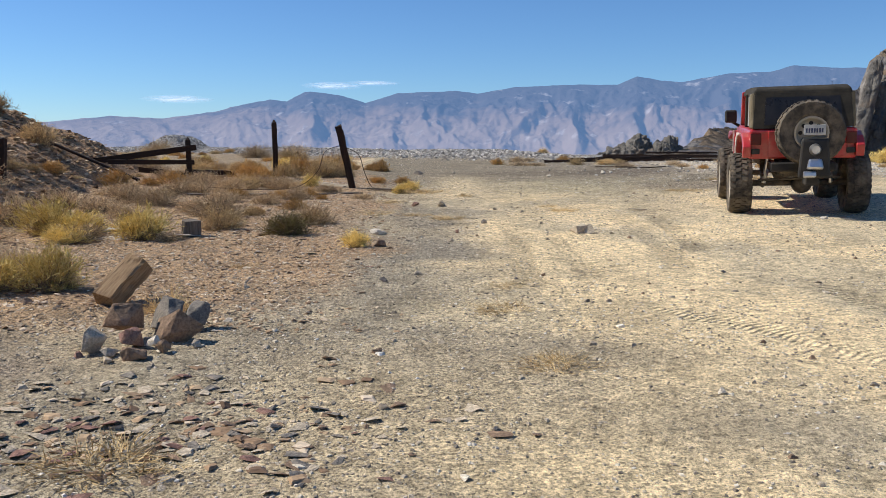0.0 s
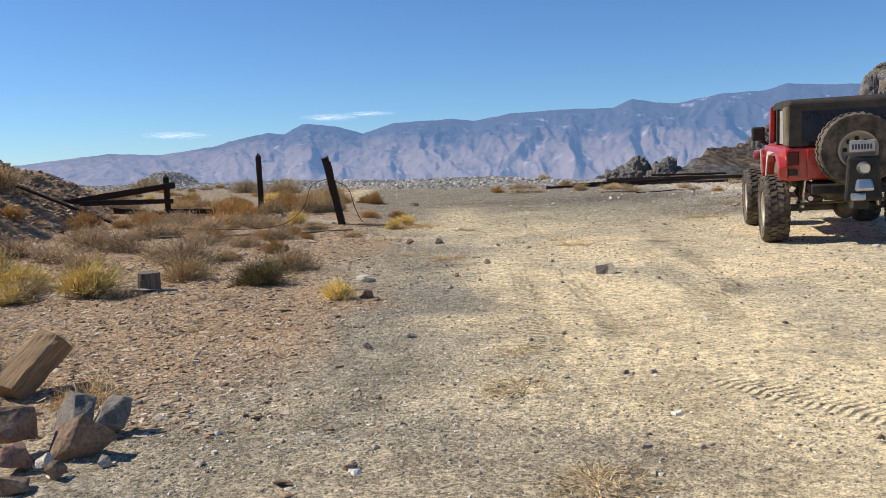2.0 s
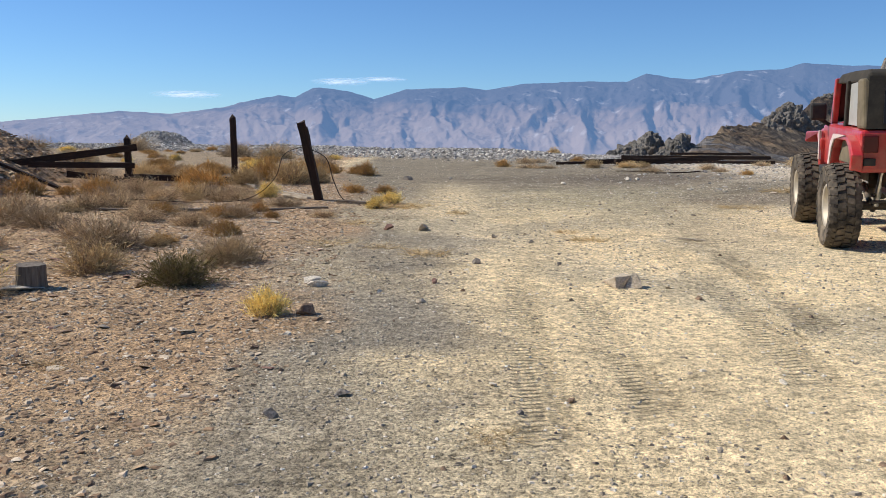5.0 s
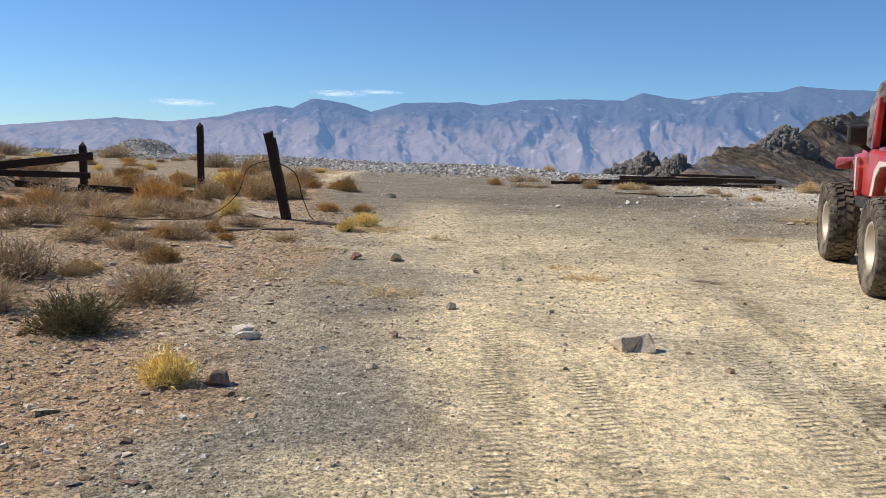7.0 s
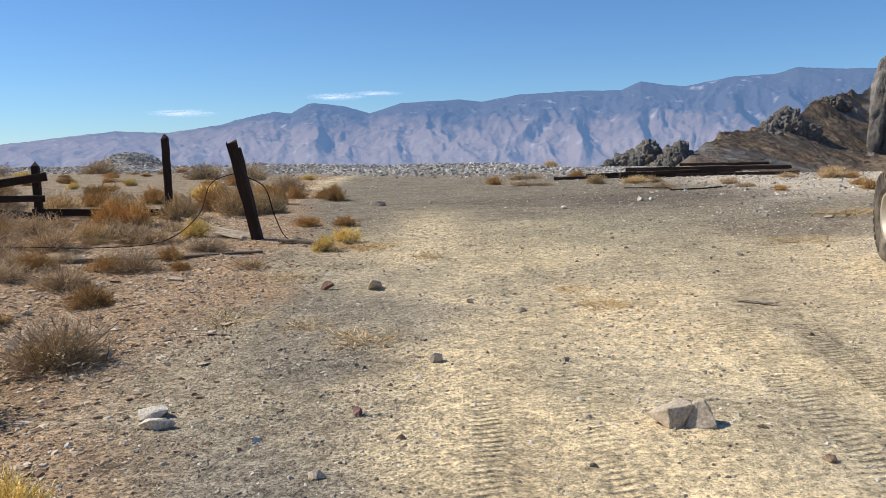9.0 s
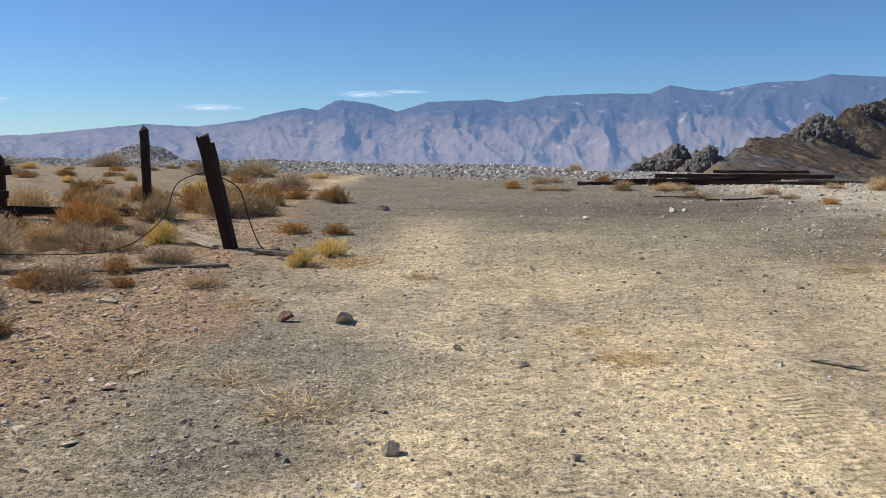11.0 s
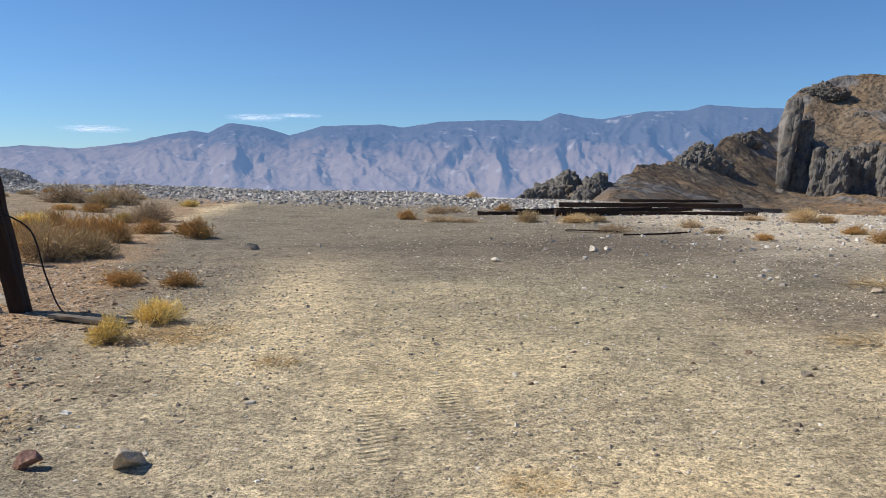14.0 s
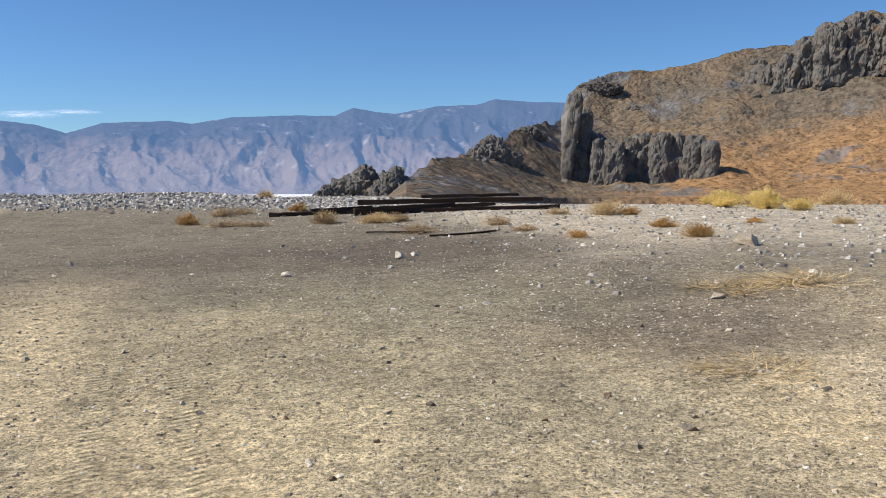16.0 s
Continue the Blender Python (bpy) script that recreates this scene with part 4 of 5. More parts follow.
def shrub_meshes(seed, r, h, stems, leaves, leaf_len, leaf_w, leaf_mat, twig_mat, spread=1.0, upright=0.5, lobes=5):
    """Woody stems and foliage of one shrub with an uneven outline."""
    rng = np.random.default_rng(seed)
    lob = rng.normal(size=(lobes, 3))
    lob[:, 2] = np.abs(lob[:, 2]) * 0.6 + 0.4
    lob /= np.linalg.norm(lob, axis=1, keepdims=True)
    lob_k = rng.uniform(0.65, 1.15, lobes)

    def ways(n):
        d = rng.normal(size=(n, 3))
        d[:, 2] = np.abs(d[:, 2]) + upright * rng.uniform(0, 1.4, n)
        d[:, :2] *= spread
        d /= np.linalg.norm(d, axis=1, keepdims=True)
        near = np.argmax(d @ lob.T, axis=1)
        return d, lob_k[near] * rng.uniform(0.72, 1.08, n)
    d, k = ways(stems)
    o = np.concatenate([rng.normal(size=(stems, 2)) * r * 0.22, np.full((stems, 1), -0.02)], 1)
    reach = np.stack([d[:, 0] * r, d[:, 1] * r, d[:, 2] * h], 1) * k[:, None]
    ln = np.linalg.norm(reach, axis=1)
    V1, T1 = ribbons(o, reach / ln[:, None], ln * 0.95, np.full(stems, 0.0045), 0.05, rng)
    pick = rng.integers(0, stems, leaves)
    t = rng.uniform(0.35, 1.0, leaves) ** 0.7
    lo_ = o[pick] + reach[pick] * t[:, None] + rng.normal(size=(leaves, 3)) * r * 0.05
    lo_[:, 2] = np.maximum(lo_[:, 2], 0.01)
    ld = reach[pick] / ln[pick][:, None] + rng.normal(size=(leaves, 3)) * 0.55
    ld /= np.linalg.norm(ld, axis=1, keepdims=True)
    V2, T2 = ribbons(lo_, ld, rng.uniform(0.6, 1.3, leaves) * leaf_len, np.full(leaves, leaf_w), 0.05, rng, 2)
    return tri_mesh("stems", V1, T1, twig_mat), tri_mesh("foliage", V2, T2, leaf_mat)


KINDS = {
    "yellow": ("yellow_brush", [shrub_meshes(300 + i, 0.36, 0.42, 300, 3000, 0.08, 0.0045, STRAW, TWIG, 0.9, 0.7) for i in range(3)], "yellow rabbitbrush growing in dry soil", "shrubs in yellow"),
    "orange": ("orange_brush", [shrub_meshes(310 + i, 0.34, 0.34, 300, 2200, 0.07, 0.0045, RUST, TWIG) for i in range(3)], "dry orange brown brush on the ground", "shrubs in orange"),
    "sage": ("sage_brush", [shrub_meshes(320 + i, 0.4, 0.32, 480, 1700, 0.065, 0.004, SAGE, TWIG, 1.0, 0.3) for i in range(4)], "grey dry sagebrush in gravelly soil", "shrubs in grey"),
    "green": ("dark_shrub", [shrub_meshes(330, 0.36, 0.36, 400, 3200, 0.06, 0.004, DARK_GREEN, TWIG, 1.1, 0.4, 7)], "dark olive green dense shrub on shale", "shrubs in green"),
    "grass": ("dry_grass", [shrub_meshes(340 + i, 0.26, 0.12, 120, 420, 0.1, 0.003, TAN_GRASS, TAN_GRASS, 1.5, 0.1) for i in range(3)], "flattened dead tan grass tuft", "tufts of dead grass"),
    "tan": ("tan_brush", [shrub_meshes(350 + i, 0.38, 0.4, 380, 2200, 0.08, 0.004, TAN_GRASS, TWIG, 1.0, 0.5) for i in range(3)], "pale tan dry brush in soil", "shrubs in tan"),
}
count = {k: 0 for k in KINDS}


def shrub(kind, x, y, scale=1.0, tall=1.0, label=""):
    name, meshes, text, group = KINDS[kind]
    i = count[kind] = count[kind] + 1
    stems, leaves = meshes[i % len(meshes)]
    m = pose(x, y, ground_at(x, y) - 0.01, 0, 0, (i * 137) % 360) @ Matrix.Diagonal((scale, scale, scale * tall, 1))
    ob = place(name, stems, m)
    tagged(ob, label or text, "shrub" if kind != "grass" else "grass", group)
    place("foliage", leaves, None, ob)
    return ob


SHRUBS = {
    "yellow": [(-5.5, 12.2, 1.4, 0.8), (-5.0, 11.9, 1.1, 0.8), (-4.05, 11.6, 1.15, 1), (-3.75, 8.2, 0.95, 1), (-4.15, 8.0, 0.85, 1), (-1.1, 10.95, 0.55, 1.1), (-0.98, 19.17, 0.5, 1), (-0.75, 19.94, 0.6, 1), (-4.9, 11.3, 0.9, 0.7), (-3.2, 20.9, 0.7, 1.0), (18.4, 36.9, 1.5, 0.8), (17.4, 36.2, 1.2, 0.8), (16.3, 32.3, 1.0, 1.2), (16.5, 31.4, 0.9, 0.9), (15.6, 33.2, 1.0, 0.8), (17.0, 33.6, 1.1, 0.9)],
    "orange": [(-2.63, 15.6, 0.75, 0.9), (-4.27, 17.86, 0.8, 0.9), (-3.3, 27.6, 1.2, 1.2), (-2.04, 28.5, 1.0, 1.2), (-1.68, 22.2, 0.75, 0.8), (-1.03, 22.2, 0.7, 0.8), (-2.88, 18.64, 0.55, 1.1), (-2.48, 17.81, 0.4, 1.0), (-3.33, 17.66, 0.8, 0.8), (-5.6, 23.9, 1.2, 1), (-4.2, 25.9, 1.5, 1.2), (-3.7, 26.4, 1.4, 1.2), (-5.15, 22.6, 1.2, 1.2), (-4.7, 22.5, 1.1, 1.2), (-7.4, 27.5, 1.2, 0.9), (-6.2, 28.0, 1.3, 0.9), (-8.3, 30, 1.4, 0.9), (-5.5, 31, 1.4, 0.9), (-3.1, 29.5, 1.0, 0.9), (-2.4, 29.6, 1.0, 0.8), (9.1, 24.8, 0.7, 0.9), (-7.6, 20.4, 1.2, 1), (-8.3, 18.5, 0.9, 1.0), (-6.4, 20.9, 1.1, 1.0), (2.13, 34.6, 0.85, 1.0), (7.76, 26.1, 0.5, 0.9), (11.5, 31.0, 0.8, 0.8), (9.9, 27.1, 0.75, 0.7), (9.64, 25.5, 0.5, 0.7), (5.25, 38.7, 0.9, 0.9), (11.9, 27.2, 0.5, 0.7)],
    "sage": [(-2.08, 13.6, 1.1, 0.9), (-3.36, 16.6, 0.9, 0.9), (-3.7, 14.4, 1.2, 1.0), (-4.85, 19.6, 1.1, 1.1), (-5.27, 18.7, 1.0, 1), (-3.9, 20.4, 1.0, 1), (-2.6, 19.3, 0.8, 0.6), (-3.5, 20.2, 1.0, 0.8), (-3.0, 17.7, 0.9, 0.9), (-1.64, 17.8, 0.7, 0.6), (-6.6, 13.2, 1.3, 1), (-4.85, 11.5, 1.0, 0.8), (-3.66, 11.5, 0.55, 0.8), (-4.4, 15.2, 0.9, 0.9), (-5.7, 18.5, 1.0, 0.9), (-4.5, 18.0, 0.9, 0.9), (-3.4, 16.9, 0.6, 0.9), (-6.0, 16.5, 1.1, 1), (-5.3, 16.2, 1.0, 1), (-6.6, 17.8, 1.2, 1.0), (-5.2, 14.2, 1.0, 0.8), (-5.9, 14.9, 1.1, 0.8), (-6.2, 11.0, 1.3, 0.9), (-5.2, 9.4, 1.0, 0.9), (-4.5, 9.0, 0.9, 0.9), (-7.1, 41.5, 2.0, 1.1), (-9.0, 42.5, 2.0, 1.0), (-16.5, 50.5, 2.4, 1.1), (-21.5, 49.4, 2.6, 0.9), (-11.5, 27.2, 1.7, 1.4), (-4.0, 33.0, 1.3, 1.2), (-6.8, 15.6, 1.2, 1), (-7.7, 14.3, 1.3, 1), (-7.0, 22.3, 1.2, 1), (-5.9, 21.5, 1.1, 1), (-8.6, 25.5, 1.3, 1.1), (-5.9, 20.0, 1.0, 0.9), (-4.4, 21.0, 1.0, 0.9), (3.1, 37.1, 0.9, 0.9), (3.7, 38.2, 0.8, 0.9), (2.97, 33.6, 1.2, 0.45), (3.5, 33.4, 1.0, 0.4), (5.97, 28.9, 0.9, 0.6), (7.73, 29.4, 0.7, 1.0), (7.6, 27.8, 0.6, 0.6), (10.1, 31.7, 0.8, 0.7)],
    "tan": [(-3.3, 12.9, 0.95, 1.0), (-2.05, 13.6, 0.7, 0.8), (-4.6, 20.4, 0.9, 1.1), (-4.3, 23.7, 1.2, 1.0), (-6.9, 24.6, 1.2, 0.9), (-5.9, 25.2, 1.2, 1.0), (-9.4, 27.0, 1.3, 0.9), (-3.4, 24.6, 1.2, 1.1), (-2.95, 25.1, 1.2, 1.1), (-10.5, 17.0, 1.2, 1.0), (-9.4, 20.3, 1.2, 1.0), (-11.5, 22.3, 1.4, 1.0), (5.0, 44.0, 0.9, 0.9), (5.0, 33.0, 0.8, 0.9), (5.96, 32.1, 1.1, 0.65), (6.5, 32.2, 0.7, 0.7), (11.07, 31.2, 1.0, 0.8), (21.0, 35.2, 1.4, 1.1), (13.4, 26.6, 0.6, 0.6), (1.6, 50, 0.9, 0.6)],
    "green": [(-2.22, 12.25, 1.0, 0.95)],
    "grass": [(0.1, 14.0, 1.2, 0.6), (2.1, 15.05, 0.9, 0.7), (0.45, 18.4, 0.7, 0.8), (5.2, 18.4, 1.6, 0.35), (6.9, 20.9, 2.0, 0.4), (7.6, 20.9, 2.0, 0.4), (0.55, 7.35, 1.0, 0.6), (-1.6, 4.0, 1.3, 0.7), (0.75, 5.6, 1.0, 0.7), (-0.3, 19.5, 1.6, 0.4), (-0.7, 19.4, 1.6, 0.5), (0.6, 8.3, 0.7, 0.5), (1.9, 15.9, 0.6, 0.7), (-2.2, 9.6, 0.7, 0.6), (-2.3, 7.25, 0.9, 1.6), (-1.2, 15.0, 1.2, 0.4), (-0.5, 14.6, 1.1, 0.35), (-1.0, 17.0, 1.2, 0.4)],
}
for kind, rows in SHRUBS.items():
    for x, y, sc, tl in rows:
        shrub(kind, x, y, sc, tl)
rng = random.Random(71)
for _ in range(46):
    x, y = rng.uniform(-8.5, -2.6), rng.uniform(14.5, 31)
    if x < -2.9 - 0.05 * (y - 14):
        shrub(rng.choice(["sage", "sage", "orange", "tan", "grass"]), x, y, rng.uniform(0.4, 0.9), rng.uniform(0.6, 1.0))


for _ in range(60):
    x, y = rng.uniform(-24, -4), rng.uniform(28, 50)
    shrub(rng.choice(["sage", "orange", "orange", "tan", "yellow"]), x, y, rng.uniform(0.6, 1.3), rng.uniform(0.5, 0.9))


# ---- loose stones, uncounted ----
def scatter(name, n, where, size, material, label, seed, flat=(0.35, 0.75), keep=None, power=2.2, chunky=False):
    """Many small broken stones lying on the ground, in one mesh."""
    rng = np.random.default_rng(seed)
    bm = bmesh.new()
    bmesh.ops.create_icosphere(bm, subdivisions=1, radius=1.0) if chunky else bmesh.ops.create_cone(bm, cap_ends=True, segments=4, radius1=1.0, radius2=0.62, depth=1.2)
    bmesh.ops.triangulate(bm, faces=bm.faces)
    base_v = np.array([v.co[:] for v in bm.verts])
    base_t = np.array([[v.index for v in f.verts] for f in bm.faces])
    bm.free()
    x, y = where(rng, n)
    if keep is not None:
        ok = rng.uniform(size=len(x)) < keep(x, y)
        x, y = x[ok], y[ok]
    n = len(x)
    s = size[0] + (size[1] - size[0]) * rng.uniform(size=n) ** power / 1.0
    V = base_v[None] * (1 + rng.uniform(-0.38, 0.38, (n, len(base_v), 3)))
    V = V * np.stack([s, s * rng.uniform(0.5, 0.95, n), s * rng.uniform(*flat, n)], 1)[:, None]
    a, t = rng.uniform(0, 6.283, n), rng.normal(size=n) * 0.22
    V = np.stack([V[..., 0] * np.cos(t)[:, None] - V[..., 2] * np.sin(t)[:, None], V[..., 1], V[..., 0] * np.sin(t)[:, None] + V[..., 2] * np.cos(t)[:, None]], -1)
    V = np.stack([V[..., 0] * np.cos(a)[:, None] - V[..., 1] * np.sin(a)[:, None], V[..., 0] * np.sin(a)[:, None] + V[..., 1] * np.cos(a)[:, None], V[..., 2]], -1)
    V += np.stack([x, y, land(x, y) + s * 0.12], -1)[:, None]
    T = base_t[None] + (np.arange(n) * len(base_v))[:, None, None]
    me = tri_mesh(name, V.reshape(-1, 3), T.reshape(-1, 3), material)
    return tagged(place(name, me), label, "stones", kind="stuff")


def box_of(x0, x1, y0, y1, bias=1.0):
    return lambda rng, n: (rng.uniform(x0, x1, n), y0 + (y1 - y0) * rng.uniform(size=n) ** bias)


scatter("gravel", 135000, box_of(-4.5, 8, 1.8, 24, 1.25), (0.003, 0.021), GRAVEL, "loose mixed gravel over the dusty road", 401, keep=lambda x, y: 0.3 + 0.7 * step(0.4, 0.6, fbm(x * 0.9, y * 0.9, 81, 3) + 0.12 * (x < 0.5)), power=3, flat=(0.25, 0.6))
scatter("stones", 1300, box_of(-4.5, 8, 2.2, 26), (0.012, 0.045), GRAVEL, "scattered small stones on the dusty road", 408, (0.25, 0.6), power=3.5)
scatter("shale_chips", 34000, box_of(-7.5, -0.2, 6.5, 24, 1.2), (0.008, 0.045), SHALE, "flat orange shale chips on soil", 402, (0.1, 0.3), keep=lambda x, y: step(-0.3, -1.6, x + 1.2 * (fbm(x, y, 82, 3) - 0.5)), power=2.8)
scatter("broken_slate", 1500, box_of(-4.0, -0.4, 2.6, 5.8), (0.015, 0.085), SHALE, "flat broken slate pieces on soil", 403, (0.07, 0.18), keep=lambda x, y: np.exp(-((x + 1.6) / 0.9) ** 2 - ((y - 4.35) / 0.5) ** 2) + 0.12, power=2.5)
scatter("slope_shale", 12000, box_of(-15, -6.6, 11, 28), (0.025, 0.13), SCREE, "flat shale pieces over the slope", 404, (0.15, 0.4), keep=lambda x, y: step(0.3, -0.6, x - toe(y)), power=2.5)
def along_berm(rng, n):
    x = rng.uniform(-26, 10, n)
    return x, 46.6 - 0.55 * x + rng.normal(size=n) * 2.0


scatter("berm_rubble", 20000, along_berm, (0.03, 0.12), RUBBLE, "grey white rubble on the rim", 405, (0.4, 0.8), power=2.2)
scatter("pale_rubble", 20000, box_of(3, 28, 21, 50), (0.01, 0.065), RUBBLE, "pale rubble on the flat", 406, (0.4, 0.8), keep=lambda x, y: 0.12 + 0.88 * step(4.5, 9, x + 0.1 * (y - 24)), power=3.5)
scatter("far_gravel", 20000, box_of(-7, 9, 20, 46), (0.006, 0.024), GRAVEL, "loose gravel over the turning place", 407, (0.4, 0.8), power=3.5)

# larger pieces that lie by themselves on the ground
rng = random.Random(431)
SLATES = [split_rock("slate", (rng.uniform(0.05, 0.09), rng.uniform(0.035, 0.06), rng.uniform(0.007, 0.014)), rng.choice((ROCK_BROWN, ROCK_TAN, ROCK_RED, ROCK_GREY)), 440 + i, 10) for i in range(14)]
PEBBLES = [split_rock("pebble", (rng.uniform(0.025, 0.04), rng.uniform(0.02, 0.032), rng.uniform(0.014, 0.024)), rng.choice((ROCK_TAN, ROCK_GREY, ROCK_WHITE, ROCK_BROWN)), 470 + i, 9) for i in range(12)]
for _ in range(190):
    x, y = rng.gauss(-1.55, 0.75), rng.gauss(4.4, 0.42)
    sc = rng.uniform(0.45, 1.15)
    place("slate", rng.choice(SLATES), pose(x, y, ground_at(x, y) + 0.008, rng.uniform(-14, 14), rng.uniform(-14, 14), rng.uniform(0, 360)) @ Matrix.Scale(sc, 4), ground)
for _ in range(90):
    x, y = rng.uniform(-6.0, -0.8), rng.uniform(9.0, 19.5)
    sc = rng.uniform(0.5, 1.3)
    place("slate", rng.choice(SLATES), pose(x, y, ground_at(x, y) + 0.008, rng.uniform(-12, 12), rng.uniform(-12, 12), rng.uniform(0, 360)) @ Matrix.Scale(sc, 4), ground)
for _ in range(280):
    x, y = rng.uniform(-2.0, 6.5), 3.0 + 20 * rng.random() ** 1.2
    sc = rng.uniform(0.35, 1.2)
    place("pebble", rng.choice(PEBBLES), pose(x, y, ground_at(x, y) + 0.006, rng.uniform(-20, 20), rng.uniform(-20, 20), rng.uniform(0, 360)) @ Matrix.Scale(sc, 4), ground)

# ---- parked off-road vehicle ----
def prism(outline, x0, x1, bevel=0.02, taper=1.0):
    """An outline in y and z drawn out along x, with rounded edges; taper narrows the top."""
    bm = bmesh.new()
    zs = [p[1] for p in outline]
    lo, hi = min(zs), max(zs)
    mid, half = (x0 + x1) / 2, (x1 - x0) / 2
    rows = []
    for side in (-1, 1):
        rows.append([bm.verts.new((mid + side * half * (1 - (1 - taper) * (z - lo) / (hi - lo)), y, z)) for y, z in outline])
    n = len(outline)
    bm.faces.new(rows[0])
    bm.faces.new(rows[1][::-1])
    for i in range(n):
        bm.faces.new((rows[0][i], rows[0][(i + 1) % n], rows[1][(i + 1) % n], rows[1][i]))
    bmesh.ops.recalc_face_normals(bm, faces=bm.faces)
    if bevel:
        bmesh.ops.bevel(bm, geom=bm.edges[:], offset=bevel, segments=2, affect="EDGES", profile=0.5, clamp_overlap=True)
    return bm


def block(x0, x1, y0, y1, z0, z1, bevel=0.015):
    return prism([(y0, z0), (y1, z0), (y1, z1), (y0, z1)], x0, x1, bevel)


def lathe(profile, segs=40):
    """A profile in x (along the axle) and radius, turned about the x axis."""
    bm = bmesh.new()
    rings = []
    for k in range(segs):
        a = 2 * math.pi * k / segs
        rings.append([bm.verts.new((x, r * math.cos(a), r * math.sin(a))) for x, r in profile])
    for k in range(segs):
        r0, r1 = rings[k], rings[(k + 1) % segs]
        for i in range(len(profile) - 1):
            bm.faces.new((r0[i], r0[i + 1], r1[i + 1], r1[i]))
    bmesh.ops.remove_doubles(bm, verts=bm.verts, dist=0.0005)
    return bm


def pipe(a, b, r, segs=10):
    bm = bmesh.new()
    a, b = Vector(a), Vector(b)
    bmesh.ops.create_cone(bm, cap_ends=True, segments=segs, radius1=r, radius2=r, depth=(b - a).length,
                          matrix=Matrix.Translation((a + b) / 2) @ (b - a).to_track_quat("Z", "Y").to_matrix().to_4x4())
    return bm


TYRE_R, TYRE_W, RIM_R = 0.49, 0.33, 0.235
red = plain("red_car_paint", (0.5, 0.022, 0.025), 0.32, 0, 0.5, dust=0.28)
red.b.inputs["Coat Weight"].default_value = 0.5
RED = red.m
RUBBER = plain("dusty_rubber", (0.06, 0.053, 0.045), 0.9, 0, 0.15, dust=0.65).m
KHAKI = plain("khaki_canvas", (0.15, 0.125, 0.08), 0.9, 0, 0.2, dust=0.3).m
CANVAS = plain("dark_canvas", (0.035, 0.032, 0.026), 0.9, 0, 0.2, dust=0.12).m
BLACK = plain("black_plastic", (0.02, 0.02, 0.02), 0.6, dust=0.12).m
STEEL = plain("dirty_steel", (0.07, 0.062, 0.055), 0.65, 0.4, dust=0.5).m
CHROME = plain("bright_metal", (0.6, 0.6, 0.6), 0.3, 0.9).m
RIMS = plain("dusty_alloy", (0.5, 0.45, 0.36), 0.5, 0.5, dust=0.5).m
LENS = plain("dark_red_lens", (0.09, 0.006, 0.006), 0.25).m
PLATE = plain("plate_white", (0.5, 0.5, 0.48), 0.5).m
INK = plain("plate_ink", (0.06, 0.07, 0.12), 0.5).m
DARKGLASS = plain("tinted_plastic_window", (0.012, 0.012, 0.013), 0.22, 0, 0.4, dust=0.06).m
haze = plain("cloudy_plastic_window", (0.5, 0.5, 0.46), 0.35, 0, 0.4, dust=0.3)
haze.b.inputs["Alpha"].default_value = 0.75
HAZE = haze.m
# pale colour for the sun's glint on the fenders, with some dust
GLINT = plain("painted_sun_glint", (0.62, 0.5, 0.46), 0.5, dust=0.3).m


def tyre_bm():
    w, r = TYRE_W / 2, TYRE_R
    bm = lathe([(-w * 0.72, RIM_R), (-w * 0.95, RIM_R + 0.05), (-w, r * 0.8), (-w * 0.97, r * 0.91), (-w * 0.8, r * 0.955), (0, r * 0.965), (w * 0.8, r * 0.955), (w * 0.97, r * 0.91), (w, r * 0.8), (w * 0.95, RIM_R + 0.05), (w * 0.72, RIM_R), (-w * 0.72, RIM_R)], 44)
    n = 30
    for k in range(n):
        for x0, x1, shift, skew in ((-1.02, -0.56, 0, 0.25), (-0.5, -0.05, 0.5, -0.3), (0.05, 0.5, 0, 0.3), (0.56, 1.02, 0.5, -0.25)):
            a = 2 * math.pi * (k + shift) / n
            half = 2 * math.pi / n * 0.31
            vs = []
            for rad in (0.0, 1.0):
                for xx, sk in ((x0, -skew), (x1, skew)):
                    outer = r * (0.925 if abs(xx) > 0.9 else 0.985 if abs(xx) > 0.5 else 1.0)
                    rr_ = outer if rad else outer - 0.045
                    for da in (-half, half):
                        ang = a + da + sk * half
                        vs.append(bm.verts.new((xx * w, rr_ * math.cos(ang), rr_ * math.sin(ang))))
            for f in ((0, 1, 3, 2), (4, 6, 7, 5), (0, 4, 5, 1), (2, 3, 7, 6), (0, 2, 6, 4), (1, 5, 7, 3)):
                bm.faces.new([vs[i] for i in f])
    return bm


def rim_bm(side):
    w = TYRE_W / 2
    return lathe([(side * w * 0.8, RIM_R + 0.012), (side * w * 0.86, RIM_R + 0.002), (side * w * 0.78, RIM_R - 0.025), (side * w * 0.35, RIM_R - 0.05), (side * w * 0.3, RIM_R * 0.55), (side * w * 0.5, RIM_R * 0.32), (side * w * 0.55, 0.0005)], 32)


def wheel(parent, x, y, z, side, m=None):
    hub = place("wheel", None, pose(x, y, z) if m is None else m, parent)
    part("tyre", tyre_bm(), RUBBER, hub, "dusty mud-terrain tyre")
    part("rim", rim_bm(side), RIMS, hub, "dusty alloy rim", smooth=True)
    for k in range(8):
        a = 2 * math.pi * k / 8
        part("spoke_hole", pipe((side * TYRE_W * 0.15, 0.145 * math.cos(a), 0.145 * math.sin(a)), (side * TYRE_W * 0.185, 0.145 * math.cos(a), 0.145 * math.sin(a)), 0.03), BLACK, hub)
    return hub


TRACK, BASE_L = 0.86, 2.42
head = radians(-13.8)
